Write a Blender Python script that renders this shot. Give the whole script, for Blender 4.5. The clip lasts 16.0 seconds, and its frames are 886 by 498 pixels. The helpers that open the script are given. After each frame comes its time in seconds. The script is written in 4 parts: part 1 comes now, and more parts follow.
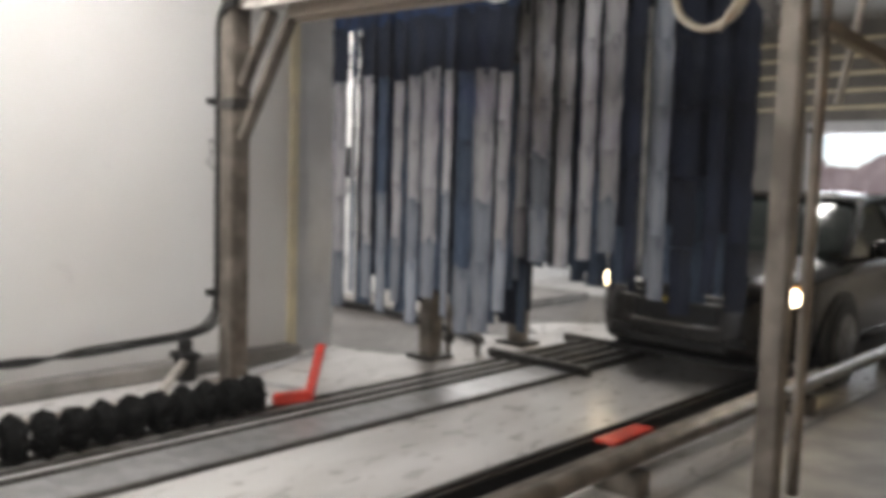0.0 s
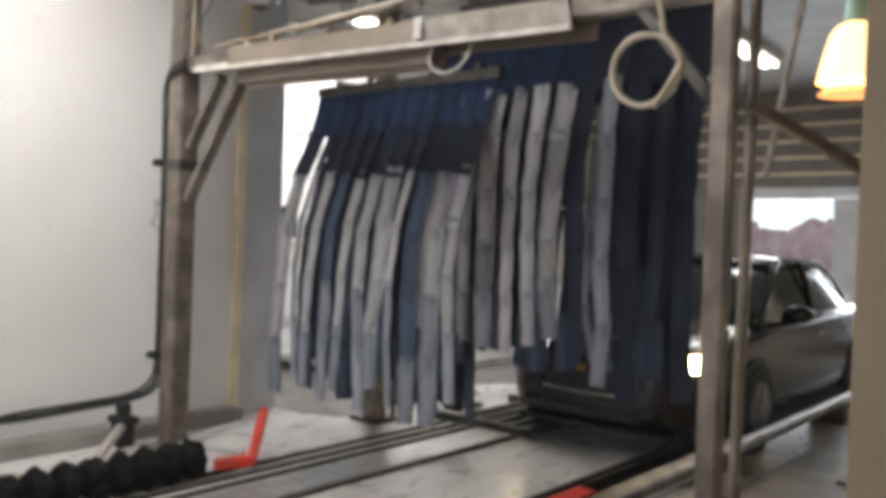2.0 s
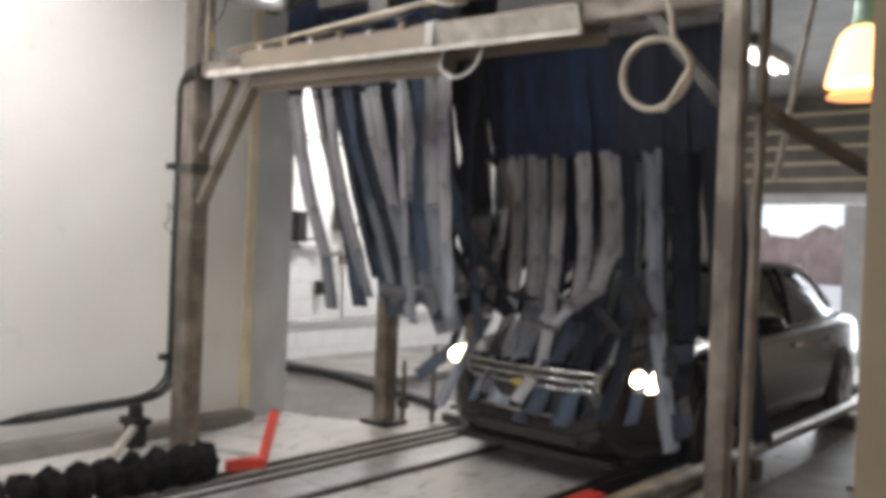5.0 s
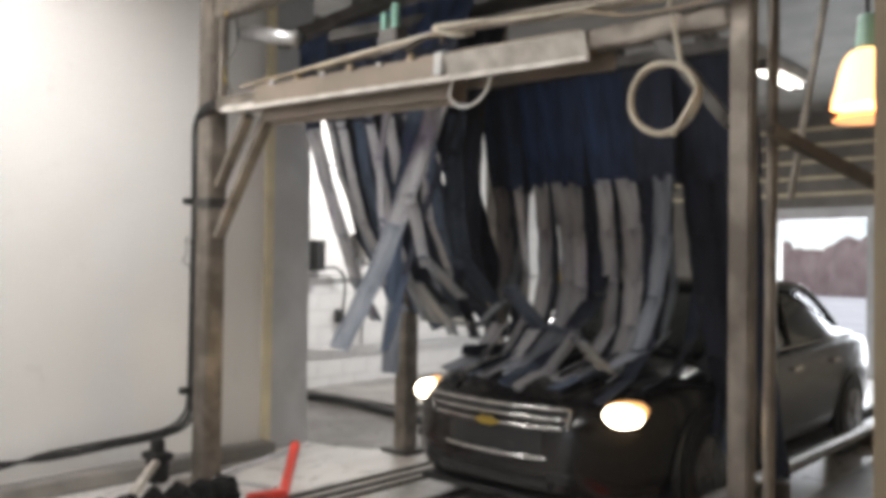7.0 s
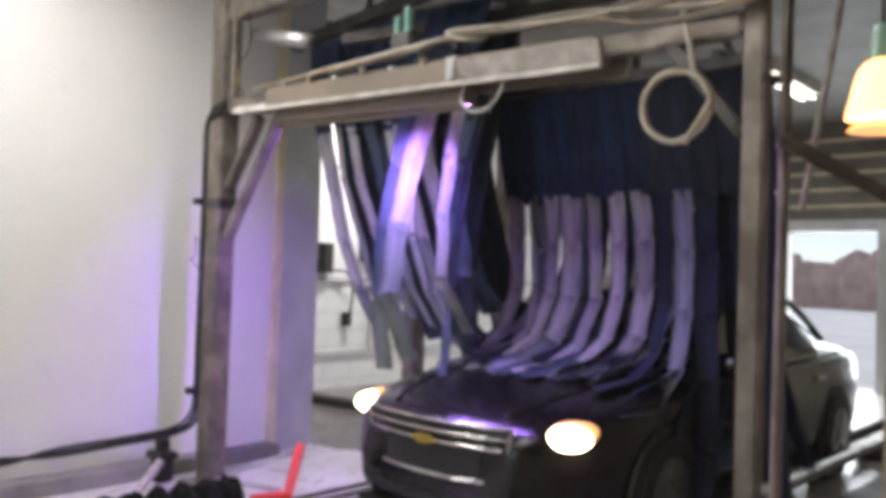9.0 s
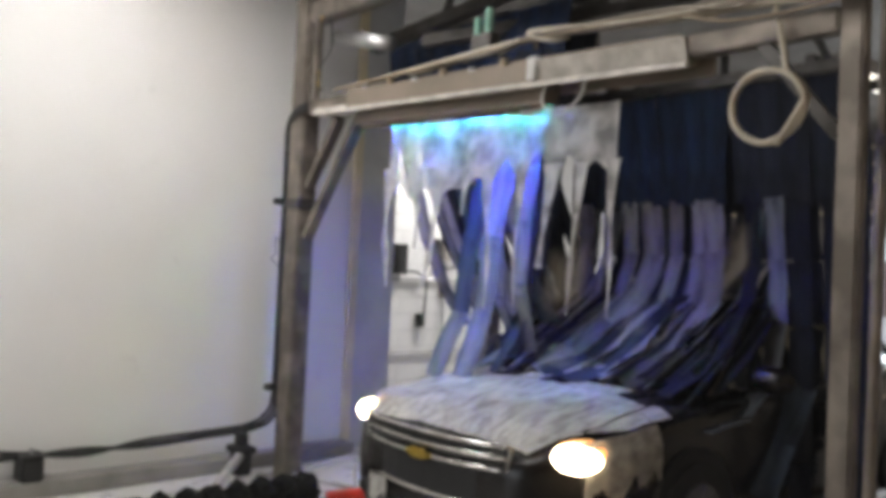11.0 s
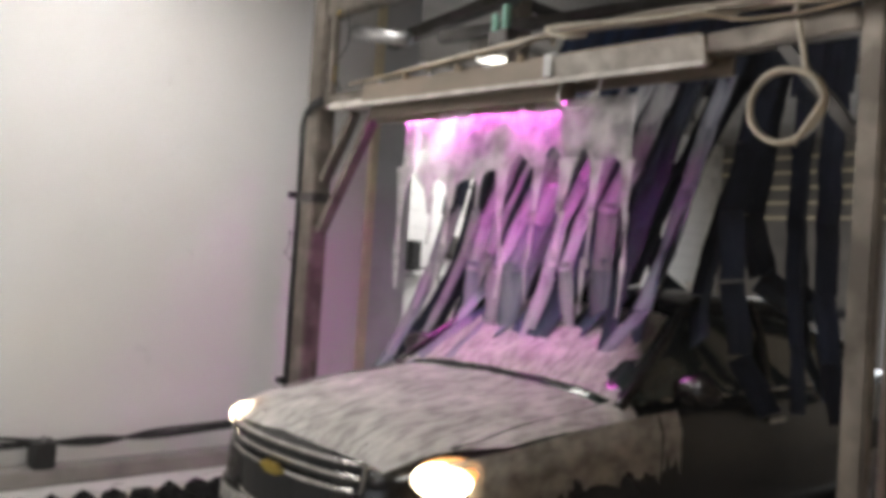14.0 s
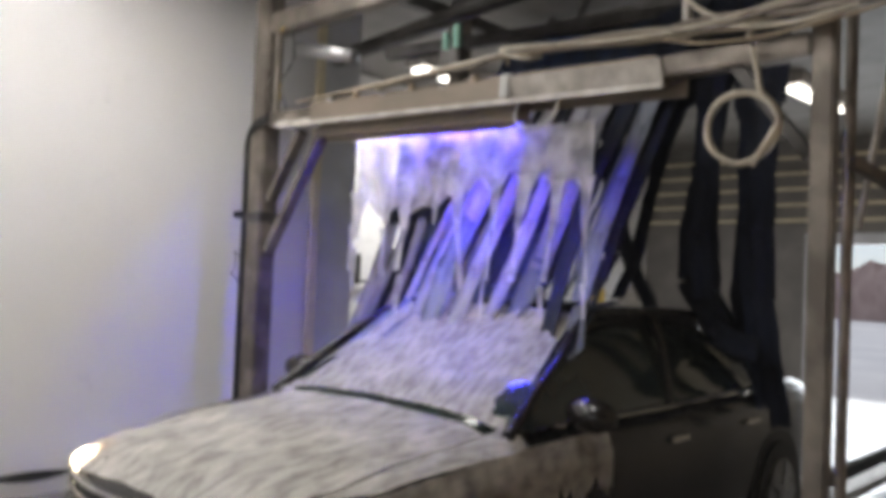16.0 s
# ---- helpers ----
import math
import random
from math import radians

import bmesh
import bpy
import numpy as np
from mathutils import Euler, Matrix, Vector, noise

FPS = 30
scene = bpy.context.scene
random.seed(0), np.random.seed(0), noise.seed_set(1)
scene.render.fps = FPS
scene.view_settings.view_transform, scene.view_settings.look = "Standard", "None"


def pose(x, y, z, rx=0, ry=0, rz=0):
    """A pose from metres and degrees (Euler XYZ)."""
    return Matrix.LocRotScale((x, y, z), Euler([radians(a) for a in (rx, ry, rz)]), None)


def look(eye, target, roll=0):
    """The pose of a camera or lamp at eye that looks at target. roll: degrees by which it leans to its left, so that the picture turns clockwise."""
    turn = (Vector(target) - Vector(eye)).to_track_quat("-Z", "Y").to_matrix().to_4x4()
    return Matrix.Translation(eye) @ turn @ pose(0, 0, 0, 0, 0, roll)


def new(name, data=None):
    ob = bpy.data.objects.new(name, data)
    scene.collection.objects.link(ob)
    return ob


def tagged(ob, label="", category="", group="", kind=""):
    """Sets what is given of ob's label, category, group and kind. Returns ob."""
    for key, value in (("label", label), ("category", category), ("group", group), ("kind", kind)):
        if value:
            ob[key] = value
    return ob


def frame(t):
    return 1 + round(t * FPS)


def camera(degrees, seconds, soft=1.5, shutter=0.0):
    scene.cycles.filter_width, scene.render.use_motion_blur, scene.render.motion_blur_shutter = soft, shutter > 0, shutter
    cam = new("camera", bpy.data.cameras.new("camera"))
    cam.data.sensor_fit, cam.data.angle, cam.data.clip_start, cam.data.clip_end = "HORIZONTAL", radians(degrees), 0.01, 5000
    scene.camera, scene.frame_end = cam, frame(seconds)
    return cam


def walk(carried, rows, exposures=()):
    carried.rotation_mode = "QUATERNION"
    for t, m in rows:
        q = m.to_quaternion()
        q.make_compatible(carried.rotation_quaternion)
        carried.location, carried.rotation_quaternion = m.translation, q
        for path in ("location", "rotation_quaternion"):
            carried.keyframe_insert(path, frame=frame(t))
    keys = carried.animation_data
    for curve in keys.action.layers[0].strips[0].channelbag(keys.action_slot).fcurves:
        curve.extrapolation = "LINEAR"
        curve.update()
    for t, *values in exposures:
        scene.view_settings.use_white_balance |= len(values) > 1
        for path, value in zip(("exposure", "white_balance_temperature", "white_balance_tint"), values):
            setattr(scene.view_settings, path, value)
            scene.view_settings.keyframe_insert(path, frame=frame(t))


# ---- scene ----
cam = camera(56.0, 16.0, soft=5.4, shutter=0.5)
PATH = [
    (0, (0.575, 0.783, 1.485), (-0.8, 2.226, 1.318), 1.7),
    (0.5, (0.574, 0.775, 1.491), (-0.667, 2.335, 1.336), 2.3),
    (1, (0.586, 0.761, 1.506), (-0.655, 2.327, 1.425), 2.9),
    (1.5, (0.603, 0.733, 1.522), (-0.674, 2.272, 1.492), 2.5),
    (2, (0.607, 0.729, 1.518), (-0.676, 2.263, 1.495), 2.2),
    (2.5, (0.606, 0.737, 1.517), (-0.69, 2.26, 1.488), 1.8),
    (3, (0.604, 0.736, 1.518), (-0.702, 2.25, 1.49), 1.7),
    (5.5, (0.627, 0.695, 1.499), (-0.671, 2.217, 1.499), 2.5),
    (6, (0.634, 0.699, 1.517), (-0.663, 2.222, 1.533), 2.4),
    (6.5, (0.646, 0.684, 1.521), (-0.674, 2.186, 1.569), 1.1),
    (7, (0.647, 0.72, 1.535), (-0.691, 2.206, 1.578), 0.8),
    (7.5, (0.639, 0.693, 1.517), (-0.68, 2.195, 1.559), 0.6),
    (8, (0.641, 0.676, 1.513), (-0.678, 2.178, 1.567), 1.4),
    (8.5, (0.641, 0.68, 1.519), (-0.7, 2.162, 1.583), 1.8),
    (9, (0.642, 0.721, 1.529), (-0.71, 2.193, 1.585), 1.9),
    (9.5, (0.635, 0.69, 1.526), (-0.729, 2.152, 1.584), 1.5),
    (10, (0.622, 0.705, 1.529), (-0.827, 2.082, 1.585), 1.9),
    (12.5, (0.597, 0.695, 1.508), (-0.888, 2.035, 1.557), 3.2),
    (13, (0.602, 0.732, 1.511), (-0.891, 2.063, 1.549), 3.5),
    (13.5, (0.593, 0.659, 1.502), (-0.883, 2.008, 1.544), 3.6),
    (14, (0.603, 0.709, 1.509), (-0.891, 2.038, 1.558), 3.8),
    (14.5, (0.612, 0.735, 1.505), (-0.884, 2.062, 1.554), 3.7),
    (15, (0.598, 0.696, 1.486), (-0.866, 2.058, 1.535), 3.0),
    (15.5, (0.578, 0.685, 1.513), (-0.816, 2.119, 1.473), 4.4),
    (16, (0.468, 0.578, 1.576), (-0.899, 2.036, 1.648), 2.3),
]
walk(cam, [(t, look(eye, target, roll)) for t, eye, target, roll in PATH], exposures=((0, 0.05), (7, 0.02), (8.5, -0.14), (10, -0.34), (12.5, -0.5), (16, -0.52)))

# ---------- world and light ----------
wd = bpy.data.worlds.new("world")
scene.world = wd
wd.use_nodes = True
sky = wd.node_tree.nodes.new("ShaderNodeTexSky")
sky.sky_type = "NISHITA"
sky.sun_disc = False
sky.sun_elevation, sky.sun_rotation = radians(41), radians(-34)
sky.air_density, sky.dust_density = 0.6, 0.3
pale = wd.node_tree.nodes.new("ShaderNodeMix")
pale.data_type = "RGBA"
pale.inputs[0].default_value = 0.6
for q in pale.inputs:
    if q.type == "RGBA" and q.name == "B":
        q.default_value = (6.0, 6.1, 6.4, 1)
    if q.type == "RGBA" and q.name == "A":
        wd.node_tree.links.new(sky.outputs[0], q)
wd.node_tree.links.new(next(q for q in pale.outputs if q.type == "RGBA"), wd.node_tree.nodes["Background"].inputs[0])
wd.node_tree.nodes["Background"].inputs[1].default_value = 0.15
sun_data = bpy.data.lights.new("sun", "SUN")
sun_data.energy, sun_data.angle, sun_data.color = 1.5, radians(12), (1, 0.96, 0.9)
sun = new("sun", sun_data)
sun.matrix_world = look((0, 0, 20), (6, -9, 10.5))


def area_lamp(name, m, sx, sy, energy, color):
    d = bpy.data.lights.new(name, "AREA")
    d.shape, d.size, d.size_y, d.energy, d.color = "RECTANGLE", sx, sy, energy, color
    ob = new(name, d)
    ob.matrix_world = m
    return ob


WARM = (1.0, 0.975, 0.95)
# assumed ceiling tubes, placed to brighten the bay; added daylight fills in both openings
LAMPS = [(-3.7, 0.3, 3.86, 60), (-3.75, 2.6, 3.86, 66), (-1.9, 1.5, 3.86, 62), (-5.9, 7.6, 3.86, 145), (-3.0, 10.5, 3.86, 30)]
for lx, ly, lz, le in LAMPS:
    area_lamp("tube_light", pose(lx, ly, lz - 0.14), 0.25, 1.5, le, WARM)
area_lamp("sky_light", pose(-2.7, 14.3, 1.3, -90, 0, 0), 3.0, 2.2, 200, (0.9, 0.95, 1.0))
# fill lamp added at an exit that lies out of view
area_lamp("exit_fill", pose(-2.4, -5.8, 1.4, 90, 0, 0), 3.0, 2.4, 35, (0.95, 0.97, 1.0))


# ---------- materials ----------
def mat(name, color, rough=0.6, metal=0.0, color2=None, scale=6.0, bump=0.1, fine=60.0, rand=0.0, spec=0.5, mix=(0.4, 0.65), stretch=None):
    m = bpy.data.materials.new(name)
    m.use_nodes = True
    nt = m.node_tree
    b = nt.nodes["Principled BSDF"]
    N = lambda k: nt.nodes.new("ShaderNode" + k)
    co = N("TexCoord")
    vec = co.outputs["Object"]
    if stretch:
        mp = N("Mapping")
        mp.inputs["Scale"].default_value = stretch
        nt.links.new(vec, mp.inputs[0])
        vec = mp.outputs[0]
    n1, n2 = N("TexNoise"), N("TexNoise")
    n1.inputs["Scale"].default_value, n1.inputs["Detail"].default_value = scale, 5
    n2.inputs["Scale"].default_value, n2.inputs["Detail"].default_value = fine, 3
    for n in (n1, n2):
        nt.links.new(vec, n.inputs["Vector"])
    ramp = N("ValToRGB")
    c2 = color2 or [c * 0.72 for c in color]
    ramp.color_ramp.elements[0].position, ramp.color_ramp.elements[1].position = mix
    ramp.color_ramp.elements[0].color, ramp.color_ramp.elements[1].color = (*c2, 1), (*color, 1)
    nt.links.new(n1.outputs[0], ramp.inputs[0])
    out = ramp.outputs[0]
    if rand:
        oi, hsv, mr = N("ObjectInfo"), N("HueSaturation"), N("MapRange")
        mr.inputs["To Min"].default_value, mr.inputs["To Max"].default_value = 1 - rand, 1 + rand
        nt.links.new(oi.outputs["Random"], mr.inputs["Value"])
        nt.links.new(mr.outputs[0], hsv.inputs["Value"])
        nt.links.new(out, hsv.inputs["Color"])
        out = hsv.outputs[0]
    nt.links.new(out, b.inputs["Base Color"])
    b.inputs["Metallic"].default_value = metal
    b.inputs["Specular IOR Level"].default_value = spec
    rr = N("MapRange")
    rr.inputs["To Min"].default_value, rr.inputs["To Max"].default_value = max(0.02, rough - 0.12), min(1, rough + 0.12)
    nt.links.new(n2.outputs[0], rr.inputs["Value"])
    nt.links.new(rr.outputs[0], b.inputs["Roughness"])
    if bump:
        bp = N("Bump")
        bp.inputs["Strength"].default_value, bp.inputs["Distance"].default_value = bump, 0.01
        nt.links.new(n2.outputs[0], bp.inputs["Height"])
        nt.links.new(bp.outputs[0], b.inputs["Normal"])
    return m


def glow(name, color, strength):
    m = bpy.data.materials.new(name)
    m.use_nodes = True
    b = m.node_tree.nodes["Principled BSDF"]
    b.inputs["Base Color"].default_value = (*color, 1)
    b.inputs["Emission Color"].default_value = (*color, 1)
    b.inputs["Emission Strength"].default_value = strength
    return m


def glass(name, color, rough=0.02):
    m = bpy.data.materials.new(name)
    m.use_nodes = True
    b = m.node_tree.nodes["Principled BSDF"]
    b.inputs["Base Color"].default_value = (*color, 1)
    b.inputs["Transmission Weight"].default_value = 1.0
    b.inputs["Roughness"].default_value = rough
    b.inputs["IOR"].default_value = 1.45
    return m


M_WALL = mat("white_wall_panel", (0.79, 0.78, 0.77), 0.32, 0, (0.735, 0.72, 0.705), 0.9, 0.03, 8, spec=0.5)
M_BLOCK = mat("painted_block", (0.80, 0.79, 0.78), 0.55, 0, (0.75, 0.74, 0.73), 3, 0.08, 50, rand=0.015)
M_MORTAR = mat("mortar", (0.72, 0.71, 0.70), 0.8)
M_GREYPANEL = mat("grey_panel", (0.56, 0.565, 0.58), 0.45, 0.2, (0.46, 0.465, 0.48), 3, 0.05, 40)
M_CREAM = mat("cream_paint", (0.72, 0.64, 0.44), 0.5, 0, (0.6, 0.53, 0.38), 5)
M_BEIGE = mat("beige_wall", (0.42, 0.34, 0.24), 0.6, 0, (0.36, 0.29, 0.2), 4, 0.1, 50)
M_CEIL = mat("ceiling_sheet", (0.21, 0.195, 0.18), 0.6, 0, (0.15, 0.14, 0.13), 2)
M_FLOOR = mat("wet_concrete", (0.56, 0.545, 0.53), 0.3, 0, (0.37, 0.355, 0.34), 1.1, 0.02, 9, spec=0.5, mix=(0.34, 0.6), stretch=(1.6, 0.5, 1))
M_PAD = mat("shade_toned_pad", (0.17, 0.155, 0.145), 0.3, 0, (0.09, 0.082, 0.075), 2.2, 0.05, 30)
M_CURB = mat("curb_concrete", (0.30, 0.28, 0.26), 0.5, 0, (0.18, 0.17, 0.16), 3, 0.2, 40)
M_STEEL = mat("weathered_steel", (0.28, 0.245, 0.21), 0.45, 0.5, (0.14, 0.12, 0.10), 5, 0.15, 50)
M_DARK = mat("dark_steel", (0.09, 0.085, 0.08), 0.45, 0.4, (0.05, 0.045, 0.04), 6, 0.15, 50)
M_GALV = mat("galvanised_steel", (0.52, 0.52, 0.52), 0.4, 0.8, (0.38, 0.38, 0.38), 7, 0.1, 60)
M_BLACK = mat("black_rubber", (0.02, 0.02, 0.02), 0.6, 0, (0.012, 0.012, 0.012), 8, 0.2, 80)
M_BRISTLE = mat("black_bristle", (0.012, 0.012, 0.012), 0.85, 0, (0.006, 0.006, 0.006), 14, 0.6, 160, spec=0.08)
M_RED = mat("red_paint", (0.62, 0.05, 0.03), 0.4, 0, (0.45, 0.04, 0.025), 8, 0.05)
M_HOSE = mat("ivory_hose", (0.55, 0.50, 0.40), 0.4, 0, (0.42, 0.38, 0.3), 9, 0.05)
M_CABLE = mat("tan_cable", (0.36, 0.29, 0.2), 0.55, 0, (0.24, 0.19, 0.13), 9, 0.05)
M_HOUSING = mat("bar_housing", (0.23, 0.185, 0.145), 0.4, 0.3, (0.19, 0.16, 0.125), 4, 0.1, 40)
M_REFLECT = mat("white_reflector", (0.58, 0.55, 0.50), 0.35, 0.1, (0.38, 0.35, 0.31), 9, 0.05)
M_FELTGREY = mat("grey_felt", (0.37, 0.365, 0.385), 0.85, 0, (0.19, 0.19, 0.21), 8, 0.3, 120, rand=0.26, stretch=(3, 3, 0.6))
M_FELTBLUE = mat("blue_felt", (0.009, 0.026, 0.075), 0.9, 0, (0.005, 0.012, 0.036), 7, 0.3, 110, rand=0.2, stretch=(3, 3, 0.6))
M_FELTNAVY = mat("navy_felt", (0.012, 0.018, 0.038), 0.9, 0, (0.006, 0.009, 0.019), 7, 0.3, 110, rand=0.25, stretch=(3, 3, 0.6))
M_FELTSTEEL = mat("wet_blue_felt", (0.055, 0.08, 0.125), 0.8, 0, (0.022, 0.034, 0.06), 7, 0.3, 110, rand=0.2, stretch=(3, 3, 0.6))
# near-black version of the navy felt, shade put into its colour
M_FELTSHADE = mat("shaded_felt", (0.014, 0.015, 0.022), 0.9, 0, (0.007, 0.007, 0.011), 7, 0.3, 110, rand=0.25, stretch=(3, 3, 0.6))
M_FELTMIST = mat("grey_blue_felt", (0.25, 0.27, 0.31), 0.85, 0, (0.12, 0.135, 0.17), 8, 0.3, 120, rand=0.25, stretch=(3, 3, 0.5))
M_PAINT = mat("dark_car_paint", (0.015, 0.012, 0.011), 0.22, 0.15, (0.009, 0.0075, 0.007), 2, 0.02, 300, spec=0.6)
M_PLASTIC = mat("black_plastic", (0.014, 0.014, 0.014), 0.5)
M_CHROME = mat("chrome", (0.62, 0.6, 0.57), 0.2, 1.0, (0.42, 0.4, 0.38), 14, 0.02)
M_GLASSDARK = mat("tinted_glass", (0.035, 0.05, 0.045), 0.08, 0.0, (0.02, 0.03, 0.028), 2, 0.0, spec=0.9)
M_RIM = mat("alloy_rim", (0.3, 0.3, 0.3), 0.3, 0.9)
M_LAMPGLOW = glow("headlamp_glow", (1.0, 0.80, 0.50), 34)
M_AMBER = glow("amber_glow", (1.0, 0.30, 0.04), 7)
M_LENS = glow("lamp_lens_glow", (1.0, 0.50, 0.18), 1.3)
M_GOLD = mat("gold_badge", (0.75, 0.55, 0.12), 0.3, 0.8)
M_SHADE = glow("lamp_shade_glow", (1.0, 0.52, 0.21), 3.4)
M_RING = glow("lamp_ring_glow", (1.0, 0.42, 0.12), 1.4)
M_BULB = glow("bulb_glow", (1.0, 0.80, 0.5), 16)
M_GREENGLASS = mat("green_glass", (0.30, 0.55, 0.45), 0.2)

M_TUBE = glow("tube_glow", (1.0, 0.95, 0.88), 9)
M_SNOW = mat("snow", (0.8, 0.8, 0.82), 0.8, 0, (0.66, 0.66, 0.70), 0.3, 0.3, 6)
M_YELLOW = mat("yellow_paint", (0.7, 0.48, 0.08), 0.5)
M_TWIG = mat("bare_twig", (0.50, 0.38, 0.35), 0.8, 0, (0.36, 0.26, 0.24), 0.7)
M_PLATE = mat("pale_plate", (0.6, 0.6, 0.58), 0.4)


# ---------- mesh helpers ----------
def box_in(bm, x0, x1, y0, y1, z0, z1, m=None):
    r = bmesh.ops.create_cube(bm, size=1.0, matrix=Matrix.LocRotScale(((x0 + x1) / 2, (y0 + y1) / 2, (z0 + z1) / 2), None, (x1 - x0, y1 - y0, z1 - z0)))
    if m:
        bmesh.ops.transform(bm, matrix=m, verts=r["verts"])
    return r["verts"]


def rod_in(bm, a, b, r, seg=12, r2=None):
    a, b = Vector(a), Vector(b)
    d = b - a
    m = Matrix.Translation((a + b) / 2) @ d.to_track_quat("Z", "Y").to_matrix().to_4x4()
    return bmesh.ops.create_cone(bm, cap_ends=True, segments=seg, radius1=r, radius2=r if r2 is None else r2, depth=d.length, matrix=m)["verts"]


def bar_in(bm, a, b, w, h):
    a, b = Vector(a), Vector(b)
    d = b - a
    m = Matrix.Translation((a + b) / 2) @ d.to_track_quat("Z", "Y").to_matrix().to_4x4() @ Matrix.Diagonal((w, h, d.length, 1))
    return bmesh.ops.create_cube(bm, size=1.0, matrix=m)["verts"]


def finish(bm, name, material, bevel=0.0, smooth=False):
    if bevel:
        bmesh.ops.bevel(bm, geom=list(bm.edges), offset=bevel, segments=2, affect="EDGES", clamp_overlap=True)
    me = bpy.data.meshes.new(name)
    bm.to_mesh(me)
    bm.free()
    me.materials.append(material)
    if smooth:
        for p in me.polygons:
            p.use_smooth = True
    return me


def part(name, bm, material, parent, label="", bevel=0.0, smooth=False):
    ob = new(name, finish(bm, name, material, bevel, smooth))
    ob.parent = parent
    return tagged(ob, label)


def solid(name, bm, material, label="", category="", group="", kind="", bevel=0.0, smooth=False):
    return tagged(new(name, finish(bm, name, material, bevel, smooth)), label, category, group, kind)


def boxes(*bs):
    bm = bmesh.new()
    for b in bs:
        box_in(bm, *b)
    return bm


def empty(name, label, category, group="", m=None):
    ob = new(name)
    ob.empty_display_size = 0.1
    if m is not None:
        ob.matrix_world = m
    return tagged(ob, label, category, group)


def tube_mesh(points, r, seg=8, smooth_steps=6):
    """A round tube along a smooth line through the points."""
    P = [Vector(p) for p in points]
    Q = []
    for i in range(len(P) - 1):
        p0, p1, p2, p3 = P[max(i - 1, 0)], P[i], P[i + 1], P[min(i + 2, len(P) - 1)]
        for k in range(smooth_steps):
            t = k / smooth_steps
            Q.append(0.5 * ((2 * p1) + (p2 - p0) * t + (2 * p0 - 5 * p1 + 4 * p2 - p3) * t * t + (3 * p1 - p0 - 3 * p2 + p3) * t ** 3))
    Q.append(P[-1])
    bm = bmesh.new()
    rings = []
    for i, q in enumerate(Q):
        d = (Q[min(i + 1, len(Q) - 1)] - Q[max(i - 1, 0)]).normalized()
        u = d.cross(Vector((0.31, 0.17, 0.93))).normalized()
        v = d.cross(u)
        rings.append([bm.verts.new(q + r * (math.cos(2 * math.pi * s / seg) * u + math.sin(2 * math.pi * s / seg) * v)) for s in range(seg)])
    for a, b in zip(rings, rings[1:]):
        for s in range(seg):
            bm.faces.new((a[s], a[(s + 1) % seg], b[(s + 1) % seg], b[s]))
    bm.faces.new(rings[0][::-1])
    bm.faces.new(rings[-1])
    return bm


# ---------- the building ----------
CEIL = 4.0
XW, XB, XN, YE, YS = -5.06, -7.1, 0.2, 14.0, -6.0
# floor: one sheet with a sunken conveyor trench
bm = bmesh.new()
box_in(bm, -7.3, -2.05, YS, YE + 0.3, -0.3, 0)
box_in(bm, -1.72, 2.6, YS, YE + 0.3, -0.3, 0)
solid("floor", bm, M_FLOOR, "wet pale grey concrete wash bay floor", "floor", kind="structure")
# trench bottom and side faces are set near-black
solid("trench", boxes((-2.05, -1.72, YS, YE + 0.3, -0.5, -0.35), (-2.052, -2.046, YS, YE, -0.35, -0.004), (-1.724, -1.718, YS, YE, -0.35, -0.004)), M_BLACK, "black conveyor trench in the floor", "trench", kind="structure")
solid("ground", boxes((-60, 60, YE + 0.3, 90, -0.25, -0.02)), M_SNOW, "snow-covered ground outside the entrance", "ground", kind="structure")
solid("ground_rear", boxes((-60, 60, -60, YS, -0.25, -0.02)), M_SNOW, "snow-covered ground outside the exit", "ground", kind="structure")
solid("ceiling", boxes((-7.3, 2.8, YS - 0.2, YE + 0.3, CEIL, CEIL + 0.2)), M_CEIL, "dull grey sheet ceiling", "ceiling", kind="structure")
# slab added by the block wall; its dark colour stands in for shade
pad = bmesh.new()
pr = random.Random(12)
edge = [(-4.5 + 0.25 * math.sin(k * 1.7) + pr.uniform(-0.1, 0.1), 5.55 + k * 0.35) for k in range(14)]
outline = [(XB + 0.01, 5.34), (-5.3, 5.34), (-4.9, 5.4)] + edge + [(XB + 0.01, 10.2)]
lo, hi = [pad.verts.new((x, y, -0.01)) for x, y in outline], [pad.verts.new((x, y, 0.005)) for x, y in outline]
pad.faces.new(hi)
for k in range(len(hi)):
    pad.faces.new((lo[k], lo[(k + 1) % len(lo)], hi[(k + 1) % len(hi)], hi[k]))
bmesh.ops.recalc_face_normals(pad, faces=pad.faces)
solid("floor_pad", pad, M_PAD, "dark floor slab beside the block wall, shade put into its colour", "floor", kind="structure")
# thin darker slab over the floor from the tyre guide to the near wall
solid("floor_walkway", boxes((-1.30, XN - 0.004, YS, 12.5, -0.01, 0.006)), M_CURB, "darker concrete strip of floor beside the tyre guide", "floor", kind="structure")
# long wall of smooth white panels, ending in a cream strip and a grey return
solid("wall_west", boxes((XW - 0.2, XW, YS, 4.84, 0, CEIL)), M_WALL, "smooth glossy white panelled wash bay wall", "wall", kind="structure")
solid("trim", boxes((XW - 0.2, XW + 0.025, 4.843, 4.93, 0, CEIL)), M_CREAM, "cream painted vertical edge strip", "trim", kind="structure", bevel=0.006)
solid("wall_return", boxes((XW - 0.2, XW - 0.01, 4.933, 5.33, 0, CEIL), (XB, XW - 0.203, 5.1, 5.33, 0, CEIL)), M_GREYPANEL, "grey metal clad end of the white wall", "wall", kind="structure")
